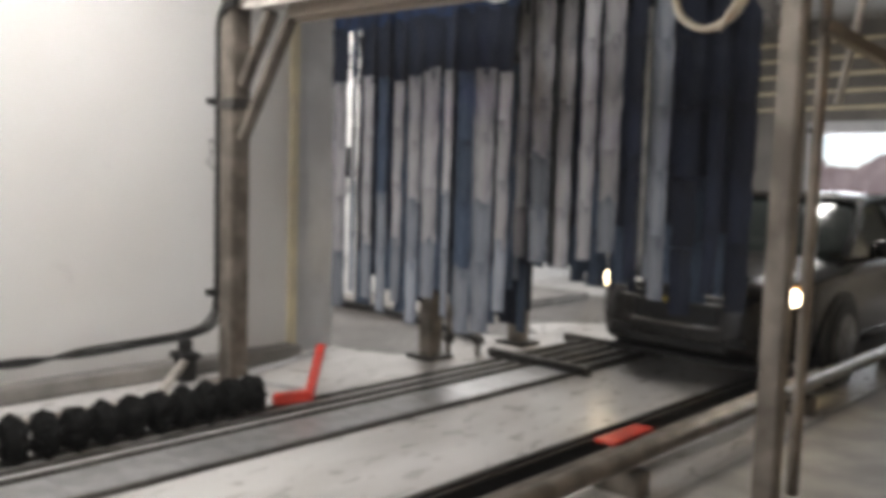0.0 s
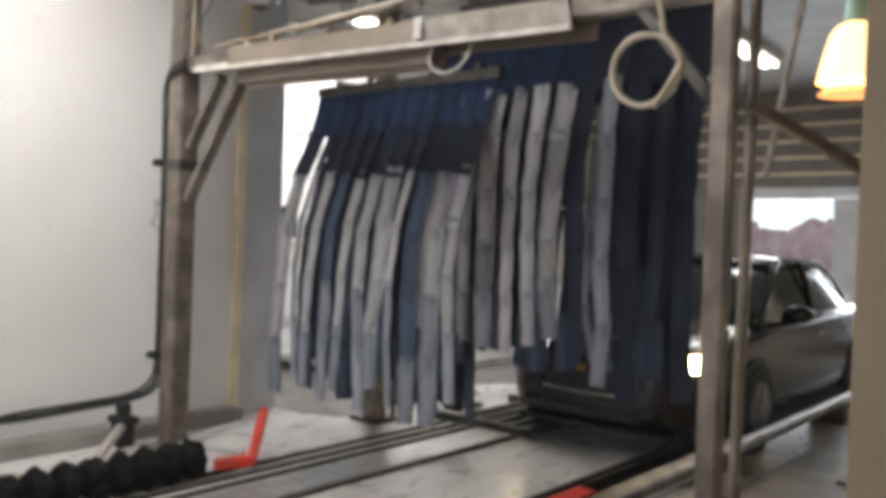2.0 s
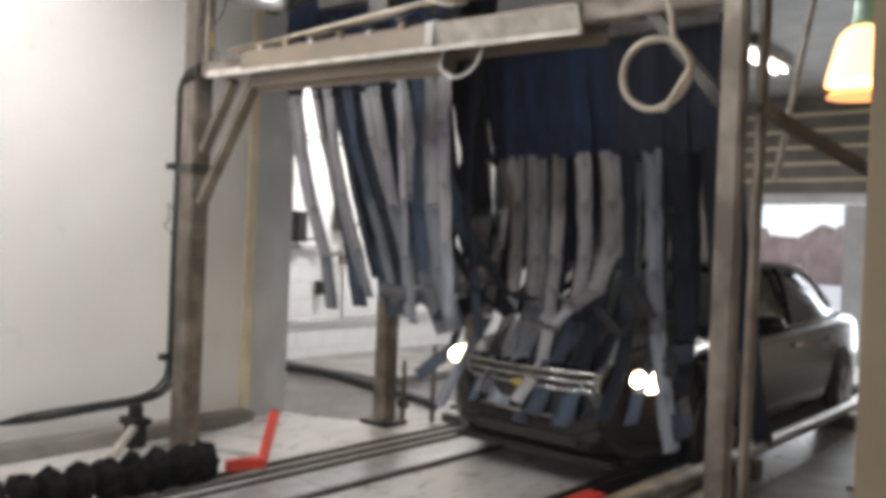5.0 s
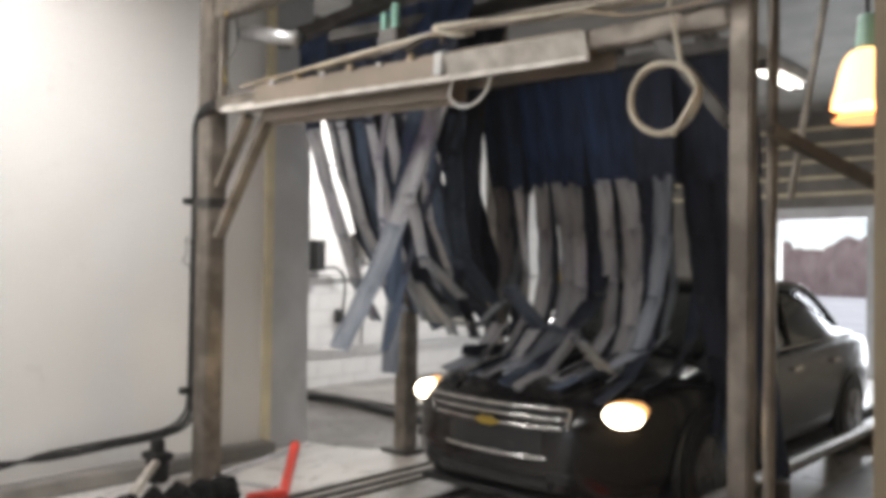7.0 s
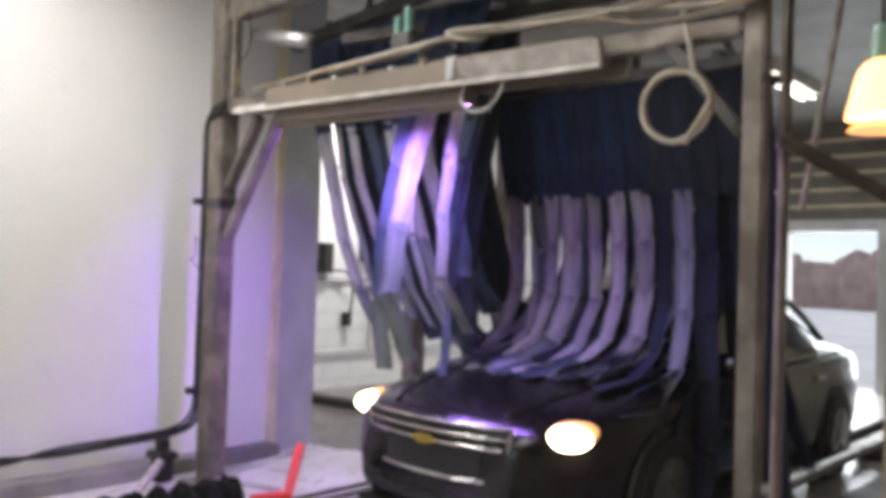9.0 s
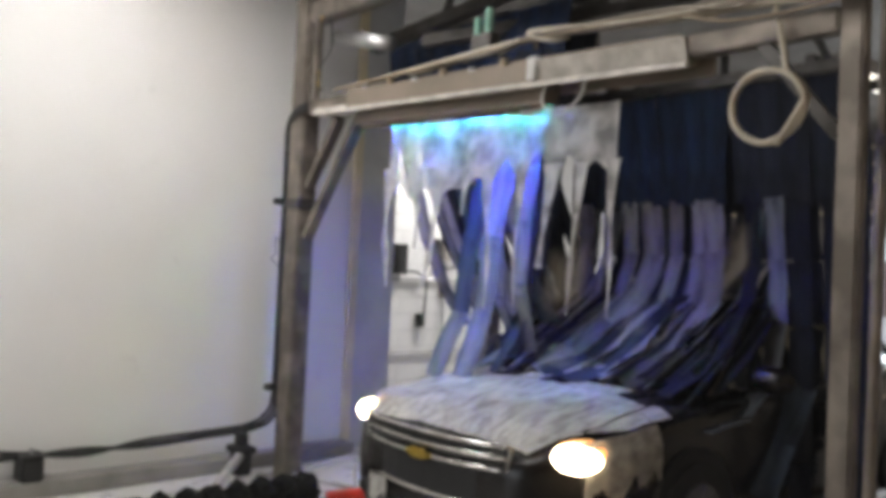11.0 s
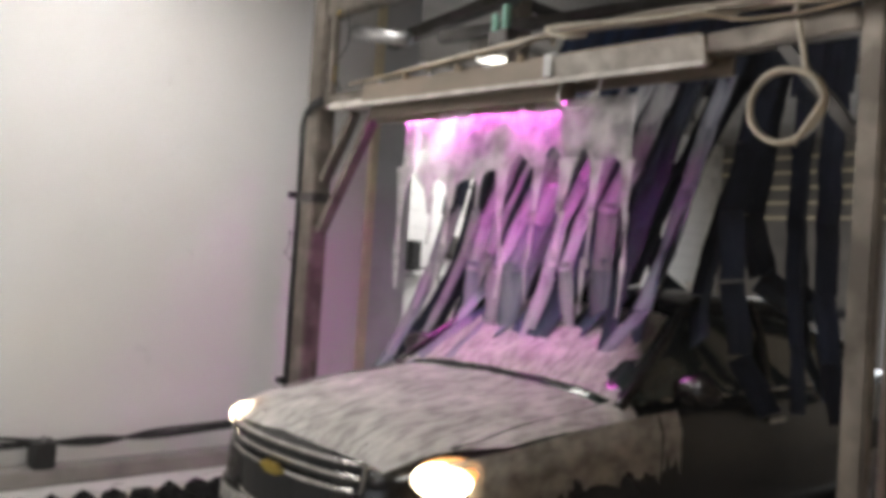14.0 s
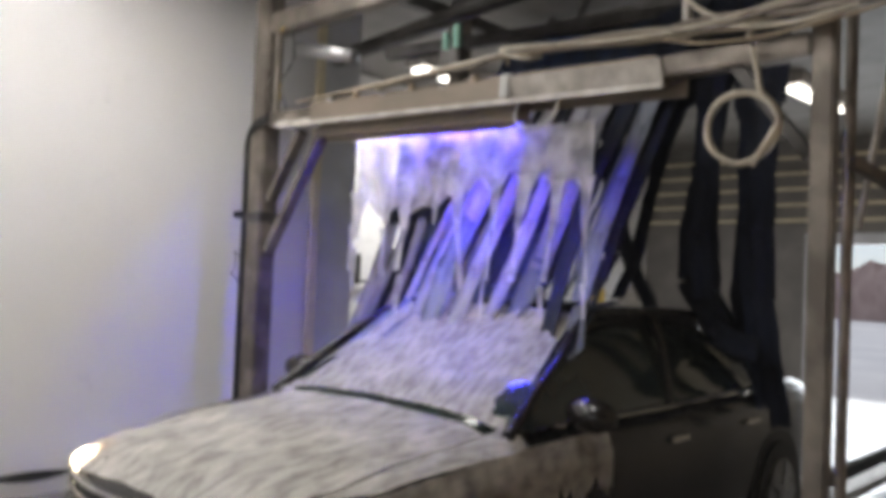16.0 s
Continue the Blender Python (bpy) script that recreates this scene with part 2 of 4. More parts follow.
solid("kerb", boxes((XW, -4.86, YS, 4.86, 0, 0.10)), M_CURB, "stained dark concrete kerb along the white wall", "kerb", kind="structure", bevel=0.012)
# block wall behind the machine
block_wall = solid("wall_block", boxes((XB - 0.2, XB - 0.006, 5.1, YE + 0.2, 0, CEIL)), M_MORTAR, "white painted concrete block wall", "wall", kind="structure")
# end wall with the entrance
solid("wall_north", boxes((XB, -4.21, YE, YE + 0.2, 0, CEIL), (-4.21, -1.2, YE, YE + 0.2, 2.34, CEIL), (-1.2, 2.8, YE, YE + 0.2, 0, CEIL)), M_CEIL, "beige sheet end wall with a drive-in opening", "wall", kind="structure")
solid("door_1", boxes((-4.31, -4.212, YE - 0.06, YE - 0.003, 0, 2.44), (-4.31, -1.1, YE - 0.06, YE - 0.003, 2.343, 2.52)), M_GREYPANEL, "grey metal door frame of the entrance", "door", kind="structure", bevel=0.008)
solid("door_leaf", boxes((-2.88, -2.45, YE - 0.16, YE - 0.1, 0.0, 2.34)), M_GREYPANEL, "pale grey swung metal entrance leaf", "door", kind="structure", bevel=0.01)
# near wall with the viewing window
# a little translucent white is mixed into the glass as haze, lifting the darks
M_PANE = bpy.data.materials.new("hazed_window_glass")
M_PANE.use_nodes = True
pn = M_PANE.node_tree
p_mix, p_clear, p_haze, p_noise, p_range = (pn.nodes.new("ShaderNode" + k) for k in ("MixShader", "BsdfTransparent", "BsdfTranslucent", "TexNoise", "MapRange"))
p_noise.inputs["Scale"].default_value = 2.5
p_range.inputs["To Min"].default_value, p_range.inputs["To Max"].default_value = 0.001, 0.005
pn.links.new(p_noise.outputs[0], p_range.inputs["Value"])
pn.links.new(p_range.outputs[0], p_mix.inputs[0])
pn.links.new(p_clear.outputs[0], p_mix.inputs[1])
pn.links.new(p_haze.outputs[0], p_mix.inputs[2])
pn.links.new(p_mix.outputs[0], pn.nodes["Material Output"].inputs[0])
pane = solid("window_pane", boxes((XN + 0.09, XN + 0.096, -2.52, 2.54, 0.78, 2.75)), M_PANE, "clear viewing window glass with a faint added haze", "window", kind="structure")
pane.visible_shadow = False
solid("wall_east", boxes((XN, XN + 0.2, 2.62, YE, 0, CEIL), (XN, XN + 0.2, -2.6, 2.62, 0, 0.74), (XN, XN + 0.2, -2.6, 2.62, 2.75, CEIL), (XN, XN + 0.2, YS, -2.6, 0, CEIL)), M_BEIGE, "beige painted near wall with a viewing window", "wall", kind="structure")
solid("window_1", boxes((XN - 0.03, XN + 0.23, 2.54, 2.617, 0.78, 2.75), (XN - 0.03, XN + 0.23, -2.597, -2.52, 0.78, 2.75), (XN - 0.06, XN + 0.26, -2.597, 2.617, 0.743, 0.78)), M_BEIGE, "beige wooden viewing window frame and sill", "window", kind="structure", bevel=0.006)
solid("wall_lobby", boxes((2.6, 2.8, YS, YE, 0, CEIL), (XN + 0.2, 2.6, -3.0, -2.8, 0, CEIL), (XN + 0.2, 2.6, 3.4, 3.6, 0, CEIL)), M_BEIGE, "plain beige lobby wall", "wall", kind="structure")
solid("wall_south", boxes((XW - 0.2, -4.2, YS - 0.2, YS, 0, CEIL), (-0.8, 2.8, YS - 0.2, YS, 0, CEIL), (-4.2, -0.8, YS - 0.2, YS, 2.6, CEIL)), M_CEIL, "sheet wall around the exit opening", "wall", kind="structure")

# ceiling tubes
def tube_fixture(x, y, z):
    f = empty("ceiling_light", "assumed white ceiling fluorescent tube light", "light", "ceiling tube lights", pose(x, y, z))
    part("housing", boxes((-0.14, 0.14, -0.8, 0.8, 0.0, 0.14)), M_REFLECT, f, bevel=0.01)
    for dx in (-0.06, 0.06):
        b = bmesh.new()
        rod_in(b, (dx, -0.75, -0.035), (dx, 0.75, -0.035), 0.018)
        part("tube", b, M_TUBE, f, "glowing white tube")


for lx, ly, lz, le in LAMPS:
    tube_fixture(lx, ly, lz)

# ---------- conveyor rails ----------
def rail(x, w, h, y0=-5.5, y1=13.0, name="guide_rail", label="dark worn steel floor rail"):
    return solid(name, boxes((x - w / 2, x + w / 2, y0, y1, 0.0, h)), M_DARK, label, "rail", "floor rails", bevel=0.004)


for x in (-3.76, -3.62, -3.49, -3.06):
    rail(x, 0.03, 0.025, -5.5, 6.4)
conv = empty("conveyor", "worn steel conveyor plates in the floor", "conveyor")
bm = boxes((-3.43, -3.12, 0.0, 0.592, 0.0, 0.012))
plate_me = finish(bm, "plate", M_GALV, 0.003)
for k in range(30):
    o = new("plate", plate_me)
    o.location = (0, -5.5 + k * 0.6, 0)
    o.parent = conv
solid("trench_edge", boxes((-2.09, -2.052, -5.5, 13.0, 0.002, 0.03)), M_DARK, "dark steel edge along the floor trench", "trench edge", bevel=0.003)
g = empty("tyre_guide", "pale worn tube tyre guide beside the trench", "guide rail")
for z, x in ((0.12, -1.6), (0.2, -1.42)):
    b = bmesh.new()
    rod_in(b, (x, -5.5, z), (x, 12.5, z), 0.05, 14)
    part("tube", b, M_STEEL, g, smooth=True)
for y in (-3.0, -0.6, 1.8, 3.6, 4.25, 6.4, 8.8, 11.2):
    part("foot", boxes((-1.66, -1.36, y - 0.05, y + 0.05, 0, 0.13)), M_STEEL, g, bevel=0.006)

# ---------- the arch frame with its spray bar ----------
YA = 3.97
arch = empty("wash_arch", "weathered steel arch frame standing across the bay", "arch")
b = bmesh.new()
box_in(b, -4.56, -4.39, YA - 0.07, YA + 0.07, 0, 3.84)
part("post", b, M_STEEL, arch, bevel=0.012)
part("post", boxes((-0.725, -0.635, YA - 0.04, YA + 0.04, 0, 3.6)), M_STEEL, arch, bevel=0.01)
part("base_plate", boxes((-4.64, -4.31, YA - 0.15, YA + 0.15, 0, 0.02)), M_STEEL, arch)
part("base_plate", boxes((-0.83, -0.53, YA - 0.15, YA + 0.15, 0, 0.02)), M_STEEL, arch)
part("collar", boxes((-4.575, -4.375, YA - 0.085, YA + 0.085, 1.92, 1.99)), M_DARK, arch, bevel=0.006)
part("top_beam", boxes((-4.39, -0.745, YA - 0.06, YA + 0.06, 3.24, 3.38)), M_STEEL, arch, bevel=0.01)
part("cross_beam", boxes((-4.39, -3.86, YA - 0.05, YA + 0.05, 2.585, 2.68)), M_STEEL, arch, bevel=0.01)
part("cross_beam", boxes((-1.38, -0.725, YA - 0.05, YA + 0.05, 2.52, 2.615)), M_STEEL, arch, bevel=0.01)
b = bmesh.new()
bar_in(b, (-4.38, YA, 2.08), (-4.05, YA, 2.53), 0.07, 0.05)
part("brace", b, M_STEEL, arch)
b = bmesh.new()
bar_in(b, (-4.38, YA, 1.72), (-3.80, YA, 2.53), 0.075, 0.05)
part("brace", b, M_STEEL, arch)
b = bmesh.new()
bar_in(b, (-0.73, YA, 2.12), (-1.08, YA, 2.57), 0.05, 0.05)
part("brace", b, M_DARK, arch)
b = bmesh.new()
bar_in(b, (-0.6, YA + 0.08, 2.1), (0.15, YA + 1.4, 1.55), 0.045, 0.045)
part("brace", b, M_STEEL, arch)

# upper machine frame between the arch and the rear posts
mach = empty("machine_frame", "dark greasy steel frame carrying the mitter curtains", "machine frame")
for x, y in ((-4.22, 5.69), (-4.13, 6.75), (-0.72, 6.75)):
    part("post", boxes((x - 0.07, x + 0.07, y - 0.07, y + 0.07, 0, 3.83)), M_STEEL, mach, bevel=0.01)
    part("foot_plate", boxes((x - 0.15, x + 0.15, y - 0.13, y + 0.13, 0, 0.03)), M_DARK, mach)
for x in (-4.24, -2.6, -0.74):
    part("long_beam", boxes((x - 0.05, x + 0.05, YA + 0.07, 6.85, 3.72, 3.83)), M_DARK, mach, bevel=0.008)
for y in (5.0, 5.69, 6.75):
    part("cross_beam", boxes((-4.3, -0.66, y - 0.05, y + 0.05, 3.835, 3.92)), M_DARK, mach, bevel=0.008)
b = bmesh.new()
bar_in(b, (-3.6, 4.3, 3.05), (-1.0, 5.8, 3.42), 0.09, 0.07)
part("diagonal", b, M_DARK, mach)
b = bmesh.new()
bar_in(b, (-4.2, 4.35, 3.12), (-2.2, 4.35, 3.3), 0.08, 0.08)
part("diagonal", b, M_DARK, mach)

# spray and light bar, sagging a little towards the near side
TILT = pose(-4.12, YA, 2.565) @ pose(0, 0, 0, 0, 1.9, 0) @ pose(4.12, -YA, -2.565)
XL0, XL1, XL2 = -4.12, -2.17, -1.30
ZB = 2.565
lb = empty("spray_bar", "grimy tan spray and light bar under the cross beam", "light bar")
part("housing", boxes((XL0 + 0.35, XL1, YA - 0.16, YA - 0.075, ZB - 0.02, ZB + 0.10), (XL0 + 0.35, XL1, YA - 0.075, YA - 0.05, ZB + 0.06, ZB + 0.10)), M_HOUSING, lb, bevel=0.006)
trough = part("soap_trough", boxes((-3.86, -1.38, YA - 0.10, YA + 0.20, 2.587, 2.70)), M_HOUSING, arch, "grimy tan sheet metal soap trough", bevel=0.01)
trough.matrix_basis = TILT
part("front_lip", boxes((XL0, XL2, YA - 0.175, YA - 0.163, ZB - 0.035, ZB - 0.01)), M_REFLECT, lb, "pale metal lip")
part("rear_cover", boxes((XL0 + 0.3, XL2, YA + 0.055, YA + 0.075, ZB - 0.03, ZB + 0.12)), M_HOUSING, lb)
part("end_cover", boxes((XL0, XL0 + 0.345, YA - 0.16, YA + 0.04, ZB - 0.02, ZB + 0.012)), M_REFLECT, lb, "dirty white end cover")
b = bmesh.new()
bmesh.ops.create_cube(b, size=1.0, matrix=pose((XL1 + XL2) / 2, YA - 0.155, ZB + 0.035, 24) @ Matrix.Diagonal((XL2 - XL1 - 0.02, 0.012, 0.13, 1)))
part("reflector", b, M_REFLECT, lb, "tilted white reflector sheet")
part("clip", boxes((XL1 - 0.02, XL1 + 0.03, YA - 0.19, YA - 0.165, ZB + 0.0, ZB + 0.11)), M_PLATE, lb)
for i in range(7):
    x = XL0 + 0.5 + i * 0.24
    b = bmesh.new()
    rod_in(b, (x, YA - 0.12, ZB + 0.10), (x, YA - 0.12, ZB + 0.13 + 0.02 * (i % 2)), 0.022, 8)
    part("nozzle", b, M_CABLE if i % 2 else M_GALV, lb)

lb.matrix_world = TILT

# ---------- car ----------
def car_height(x, yl):
    """Height of the car's upper surface over the floor at x from its middle line and yl behind its lamps."""
    if abs(x) > 0.9 or yl < -0.22 or yl > 4.6:
        return 0.0
    z = np.interp(yl, [-0.22, -0.17, -0.05, 0.15, 0.45, 0.8, 1.0, 1.78, 2.3, 3.1, 3.8, 4.5, 4.6], [0.64, 0.74, 0.81, 0.86, 0.92, 0.955, 0.98, 1.435, 1.48, 1.43, 1.09, 1.04, 0.9])
    side = np.interp(abs(x), [0, 0.53, 0.78, 0.86, 0.9], [0, 0.015, 0.065, 0.11, 0.35])
    return float(z - side)


CAR_X = -2.45


def loft(stations, ring, close_ends=True):
    bm = bmesh.new()
    rows = []
    for s in stations:
        half = ring(*s)
        pts = [(x, z) for x, z in half] + [(-x, z) for x, z in half[::-1] if x > 1e-6]
        rows.append([bm.verts.new((x, s[0], z)) for x, z in pts])
    n = len(rows[0])
    for a, c in zip(rows, rows[1:]):
        for i in range(n):
            bm.faces.new((a[i], c[i], c[(i + 1) % n], a[(i + 1) % n]))
    if close_ends:
        bm.faces.new(rows[0])
        bm.faces.new(rows[-1][::-1])
    bmesh.ops.recalc_face_normals(bm, faces=bm.faces)
    return bm


def body_ring(y, w, zb, zs, zt):
    return [(0, zb), (0.6 * w, zb), (0.93 * w, zb + 0.02), (w * 0.99, zb + 0.14), (w, (zb + zs) / 2 + 0.03), (0.99 * w, zs - 0.09), (0.965 * w, zs - 0.01), (0.88 * w, zs + 0.3 * (zt - zs)), (0.6 * w, zs + 0.75 * (zt - zs)), (0.3 * w, zs + 0.95 * (zt - zs)), (0, zt)]


def split_part(ob, parent, rules):
    """Cuts a rounded shell into its panels: every rule is a name, a label and a test on a face's middle and normal; the rest keeps its name."""
    me = bpy.data.meshes.new_from_object(ob.evaluated_get(bpy.context.evaluated_depsgraph_get()))
    material = ob.data.materials[0]
    groups = {}
    for p in me.polygons:
        key = next((i for i, r in enumerate(rules) if r[2](p.center, p.normal)), -1)
        groups.setdefault(key, []).append(p)
    for key in sorted(groups):
        bm = bmesh.new()
        made = {}
        for p in groups[key]:
            vs = []
            for v in p.vertices:
                if v not in made:
                    made[v] = bm.verts.new(me.vertices[v].co)
                vs.append(made[v])
            bm.faces.new(vs)
        if key < 0:
            ob.modifiers.clear()
            ob.data = finish(bm, ob.name, material, smooth=True)
        else:
            part(rules[key][0], bm, material, parent, rules[key][1], smooth=True)


def build_car():
    c = empty("car", "wet black saloon car with its headlamps lit", "car")
    st = [(-0.23, 0.40, 0.34, 0.60, 0.66), (-0.20, 0.56, 0.26, 0.66, 0.735), (-0.12, 0.69, 0.21, 0.71, 0.79), (0.02, 0.79, 0.19, 0.75, 0.84), (0.22, 0.855, 0.18, 0.80, 0.885), (0.5, 0.885, 0.18, 0.84, 0.93), (0.8, 0.893, 0.18, 0.87, 0.96), (1.05, 0.895, 0.18, 0.90, 0.975), (1.6, 0.9, 0.18, 0.92, 0.96), (2.4, 0.9, 0.18, 0.94, 0.97), (3.2, 0.9, 0.18, 0.955, 0.99), (3.75, 0.89, 0.19, 0.97, 1.06), (4.2, 0.86, 0.22, 0.965, 1.05), (4.5, 0.80, 0.26, 0.93, 1.02), (4.62, 0.70, 0.34, 0.8, 0.9)]
    body = part("body", loft(st, body_ring), M_PAINT, c, smooth=True)
    sub = body.modifiers.new("round", "SUBSURF")
    sub.levels = sub.render_levels = 2

    def cabin_ring(y, wb, zb, wt, zt):
        return [(0, zb), (wb, zb), (wb - 0.02, zb + 0.05 * (zt - zb)), (wt + 0.06, zb + 0.72 * (zt - zb)), (wt, zb + 0.90 * (zt - zb)), (0.75 * wt, zb + 0.975 * (zt - zb)), (0, zt)]
    cst = [(0.98, 0.76, 0.90, 0.74, 0.955), (1.2, 0.80, 0.92, 0.70, 1.10), (1.5, 0.82, 0.93, 0.66, 1.28), (1.78, 0.83, 0.94, 0.61, 1.42), (2.1, 0.83, 0.94, 0.60, 1.465), (2.5, 0.83, 0.95, 0.60, 1.47), (2.95, 0.83, 0.95, 0.60, 1.44), (3.25, 0.82, 0.96, 0.61, 1.37), (3.55, 0.79, 0.98, 0.63, 1.22), (3.85, 0.74, 1.0, 0.66, 1.07)]
    cab = part("cabin", loft(cst, cabin_ring), M_GLASSDARK, c, "dark tinted windows", smooth=True)
    sub = cab.modifiers.new("round", "SUBSURF")
    sub.levels = sub.render_levels = 2
    bpy.context.view_layer.update()
    rules = [("hood", "", lambda q, n: 0.0 < q.y < 1.06 and n.z > 0.62 and q.z > 0.6), ("trunk_lid", "", lambda q, n: q.y > 3.8 and n.z > 0.5 and q.z > 0.6), ("front_bumper", "", lambda q, n: q.y < 0.0 and q.z < 0.62), ("rear_bumper", "", lambda q, n: q.y > 4.3 and q.z < 0.7)]
    for sg in (-1, 1):
        rules += [("front_fender", "", lambda q, n, sg=sg: q.x * sg > 0.5 and 0.0 <= q.y < 1.15 and q.z > 0.3), ("front_door", "", lambda q, n, sg=sg: q.x * sg > 0.7 and 1.15 <= q.y < 2.36 and q.z > 0.26), ("rear_door", "", lambda q, n, sg=sg: q.x * sg > 0.7 and 2.36 <= q.y < 3.3 and q.z > 0.26)]
    split_part(body, c, rules)
    split_part(cab, c, [("windshield", "tinted green windshield", lambda q, n: q.y < 1.85 and abs(n.x) < 0.55 and n.z > 0.1), ("rear_window", "tinted rear window", lambda q, n: q.y > 3.1 and abs(n.x) < 0.55 and n.z > 0.1)]
               + [("side_window", "tinted side window", lambda q, n, sg=sg, f=f: n.x * sg > 0.5 and q.z > 0.95 and (q.y < 2.4) == f) for sg in (-1, 1) for f in (True, False)])
    # roof skin over the glass
    bm = bmesh.new()
    rows = []
    for y, w, z in ((1.74, 0.615, 1.412), (1.9, 0.61, 1.452), (2.2, 0.605, 1.476), (2.6, 0.605, 1.475), (2.95, 0.605, 1.452), (3.16, 0.61, 1.41)):
        rows.append([bm.verts.new((x * w, y, z - 0.055 * abs(x) ** 3 + 0.004)) for x in (-1.06, -0.8, -0.4, 0, 0.4, 0.8, 1.06)])
    for a, d in zip(rows, rows[1:]):
        for i in range(6):
            bm.faces.new((a[i], a[i + 1], d[i + 1], d[i]))
    roof = part("roof", bm, M_PAINT, c, smooth=True)
    sm = roof.modifiers.new("thick", "SOLIDIFY")
    sm.thickness = 0.02
    # pillars
    for s in (-1, 1):
        for pts in (((0.80 * s, 1.0, 0.94), (0.74 * s, 1.4, 1.2), (0.655 * s, 1.76, 1.405), (0.635 * s, 2.1, 1.44), (0.635 * s, 2.9, 1.425), (0.66 * s, 3.3, 1.33), (0.70 * s, 3.8, 1.07)), ((0.815 * s, 2.35, 0.95), (0.725 * s, 2.4, 1.25), (0.64 * s, 2.42, 1.43))):
            part("pillar", tube_mesh(pts, 0.028, 8), M_PAINT, c, smooth=True)
        # mirror
        m = bmesh.new()
        bmesh.ops.create_uvsphere(m, u_segments=14, v_segments=10, radius=1, matrix=pose(0.99 * s, 1.32, 1.03) @ Matrix.Diagonal((0.125, 0.07, 0.075, 1)))
        rod_in(m, (0.86 * s, 1.36, 0.97), (0.96 * s, 1.34, 1.0), 0.025, 8)
        part("mirror", m, M_PAINT, c, smooth=True)
        # lamps
        h = bmesh.new()
        bmesh.ops.create_uvsphere(h, u_segments=20, v_segments=12, radius=1, matrix=pose(0.66 * s, 0.035, 0.692, 0, 0, 38 * s) @ pose(0, 0, 0, 0, 16 * -s, 0) @ Matrix.Diagonal((0.205, 0.10, 0.086, 1)))
        hl = part("headlight", h, M_LENS, c, "clear headlamp with a lit bulb", smooth=True)
        h = bmesh.new()
        bmesh.ops.create_uvsphere(h, u_segments=16, v_segments=10, radius=1, matrix=pose(0.725 * s, 0.02, 0.712, 0, 0, 38 * s) @ Matrix.Diagonal((0.118, 0.108, 0.064, 1)))
        part("bulb", h, M_LAMPGLOW, hl, "glowing warm white bulb", smooth=True)
        h = bmesh.new()
        bmesh.ops.create_uvsphere(h, u_segments=14, v_segments=8, radius=1, matrix=pose(0.575 * s, -0.06, 0.66, 0, 0, 34 * s) @ Matrix.Diagonal((0.085, 0.06, 0.036, 1)))
        part("turn_signal", h, M_AMBER, hl, "lit amber signal", smooth=True)
        # fog lamp slot, door handles
        part("fog_lamp", boxes((0.46 * s - 0.09, 0.46 * s + 0.09, -0.225, -0.15, 0.33, 0.40)), M_PLASTIC, c, bevel=0.015)
        for y in (2.2, 3.1):
            part("door_handle", boxes((0.895 * s - 0.02, 0.895 * s + 0.02, y, y + 0.19, 0.80, 0.83)), M_CHROME, c, bevel=0.008)
        part("belt_trim", tube_mesh(((0.80 * s, 1.2, 0.955), (0.84 * s, 2.2, 0.965), (0.83 * s, 3.4, 0.985)), 0.009, 6), M_CHROME, c)
        part("sill", boxes((0.84 * s - 0.05, 0.84 * s + 0.05, 1.1, 3.2, 0.16, 0.24)), M_PLASTIC, c, bevel=0.02)
        # wheels
        for y in (0.75, 3.6):
            w = bmesh.new()
            bmesh.ops.create_cone(w, cap_ends=True, segments=32, radius1=0.385, radius2=0.385, depth=0.05, matrix=pose(0.872 * s, y, 0.335, 0, 90, 0))
            part("wheel_arch", w, M_PLASTIC, c)
            w = bmesh.new()
            bmesh.ops.create_cone(w, cap_ends=True, segments=36, radius1=0.335, radius2=0.335, depth=0.2, matrix=pose(0.815 * s, y, 0.335, 0, 90, 0))
            ty = part("tyre", w, M_BLACK, c, bevel=0.02)
            w = bmesh.new()
            bmesh.ops.create_cone(w, cap_ends=True, segments=28, radius1=0.21, radius2=0.21, depth=0.02, matrix=pose(0.917 * s, y, 0.335, 0, 90, 0))
            for k in range(5):
                a = k * 2 * math.pi / 5
                bar_in(w, (0.93 * s, y, 0.335), (0.925 * s, y + 0.2 * math.cos(a), 0.335 + 0.2 * math.sin(a)), 0.02, 0.06)
            part("rim", w, M_RIM, ty)
    # grille: dark openings, three chrome bars and badge
    def bowed(z, w, y0, r, bow=0.07):
        return tube_mesh([(x * w, y0 + bow * abs(x) ** 2.2, z) for x in (-1, -0.75, -0.5, -0.25, 0, 0.25, 0.5, 0.75, 1)], r, 8, 3)
    for z0, z1, w, y0 in ((0.655, 0.735, 0.50, -0.262), (0.47, 0.62, 0.47, -0.270)):
        m = bmesh.new()
        cols = [[m.verts.new((x * w, y0 + 0.085 * abs(x) ** 2.2 + 0.004, z)) for z in (z0, z1)] for x in np.linspace(-1, 1, 11)]
        for a, d in zip(cols, cols[1:]):
            m.faces.new((a[0], d[0], d[1], a[1]))
        gr = part("grille", m, M_PLASTIC, c, "black mesh grille opening")
        sm = gr.modifiers.new("thick", "SOLIDIFY")
        sm.thickness = 0.03
    for z, w in ((0.745, 0.52), (0.69, 0.505), (0.635, 0.50), (0.46, 0.44)):
        part("grille_bar", bowed(z, w, -0.272, 0.011, 0.085), M_CHROME, c, "chrome grille bar", smooth=True)
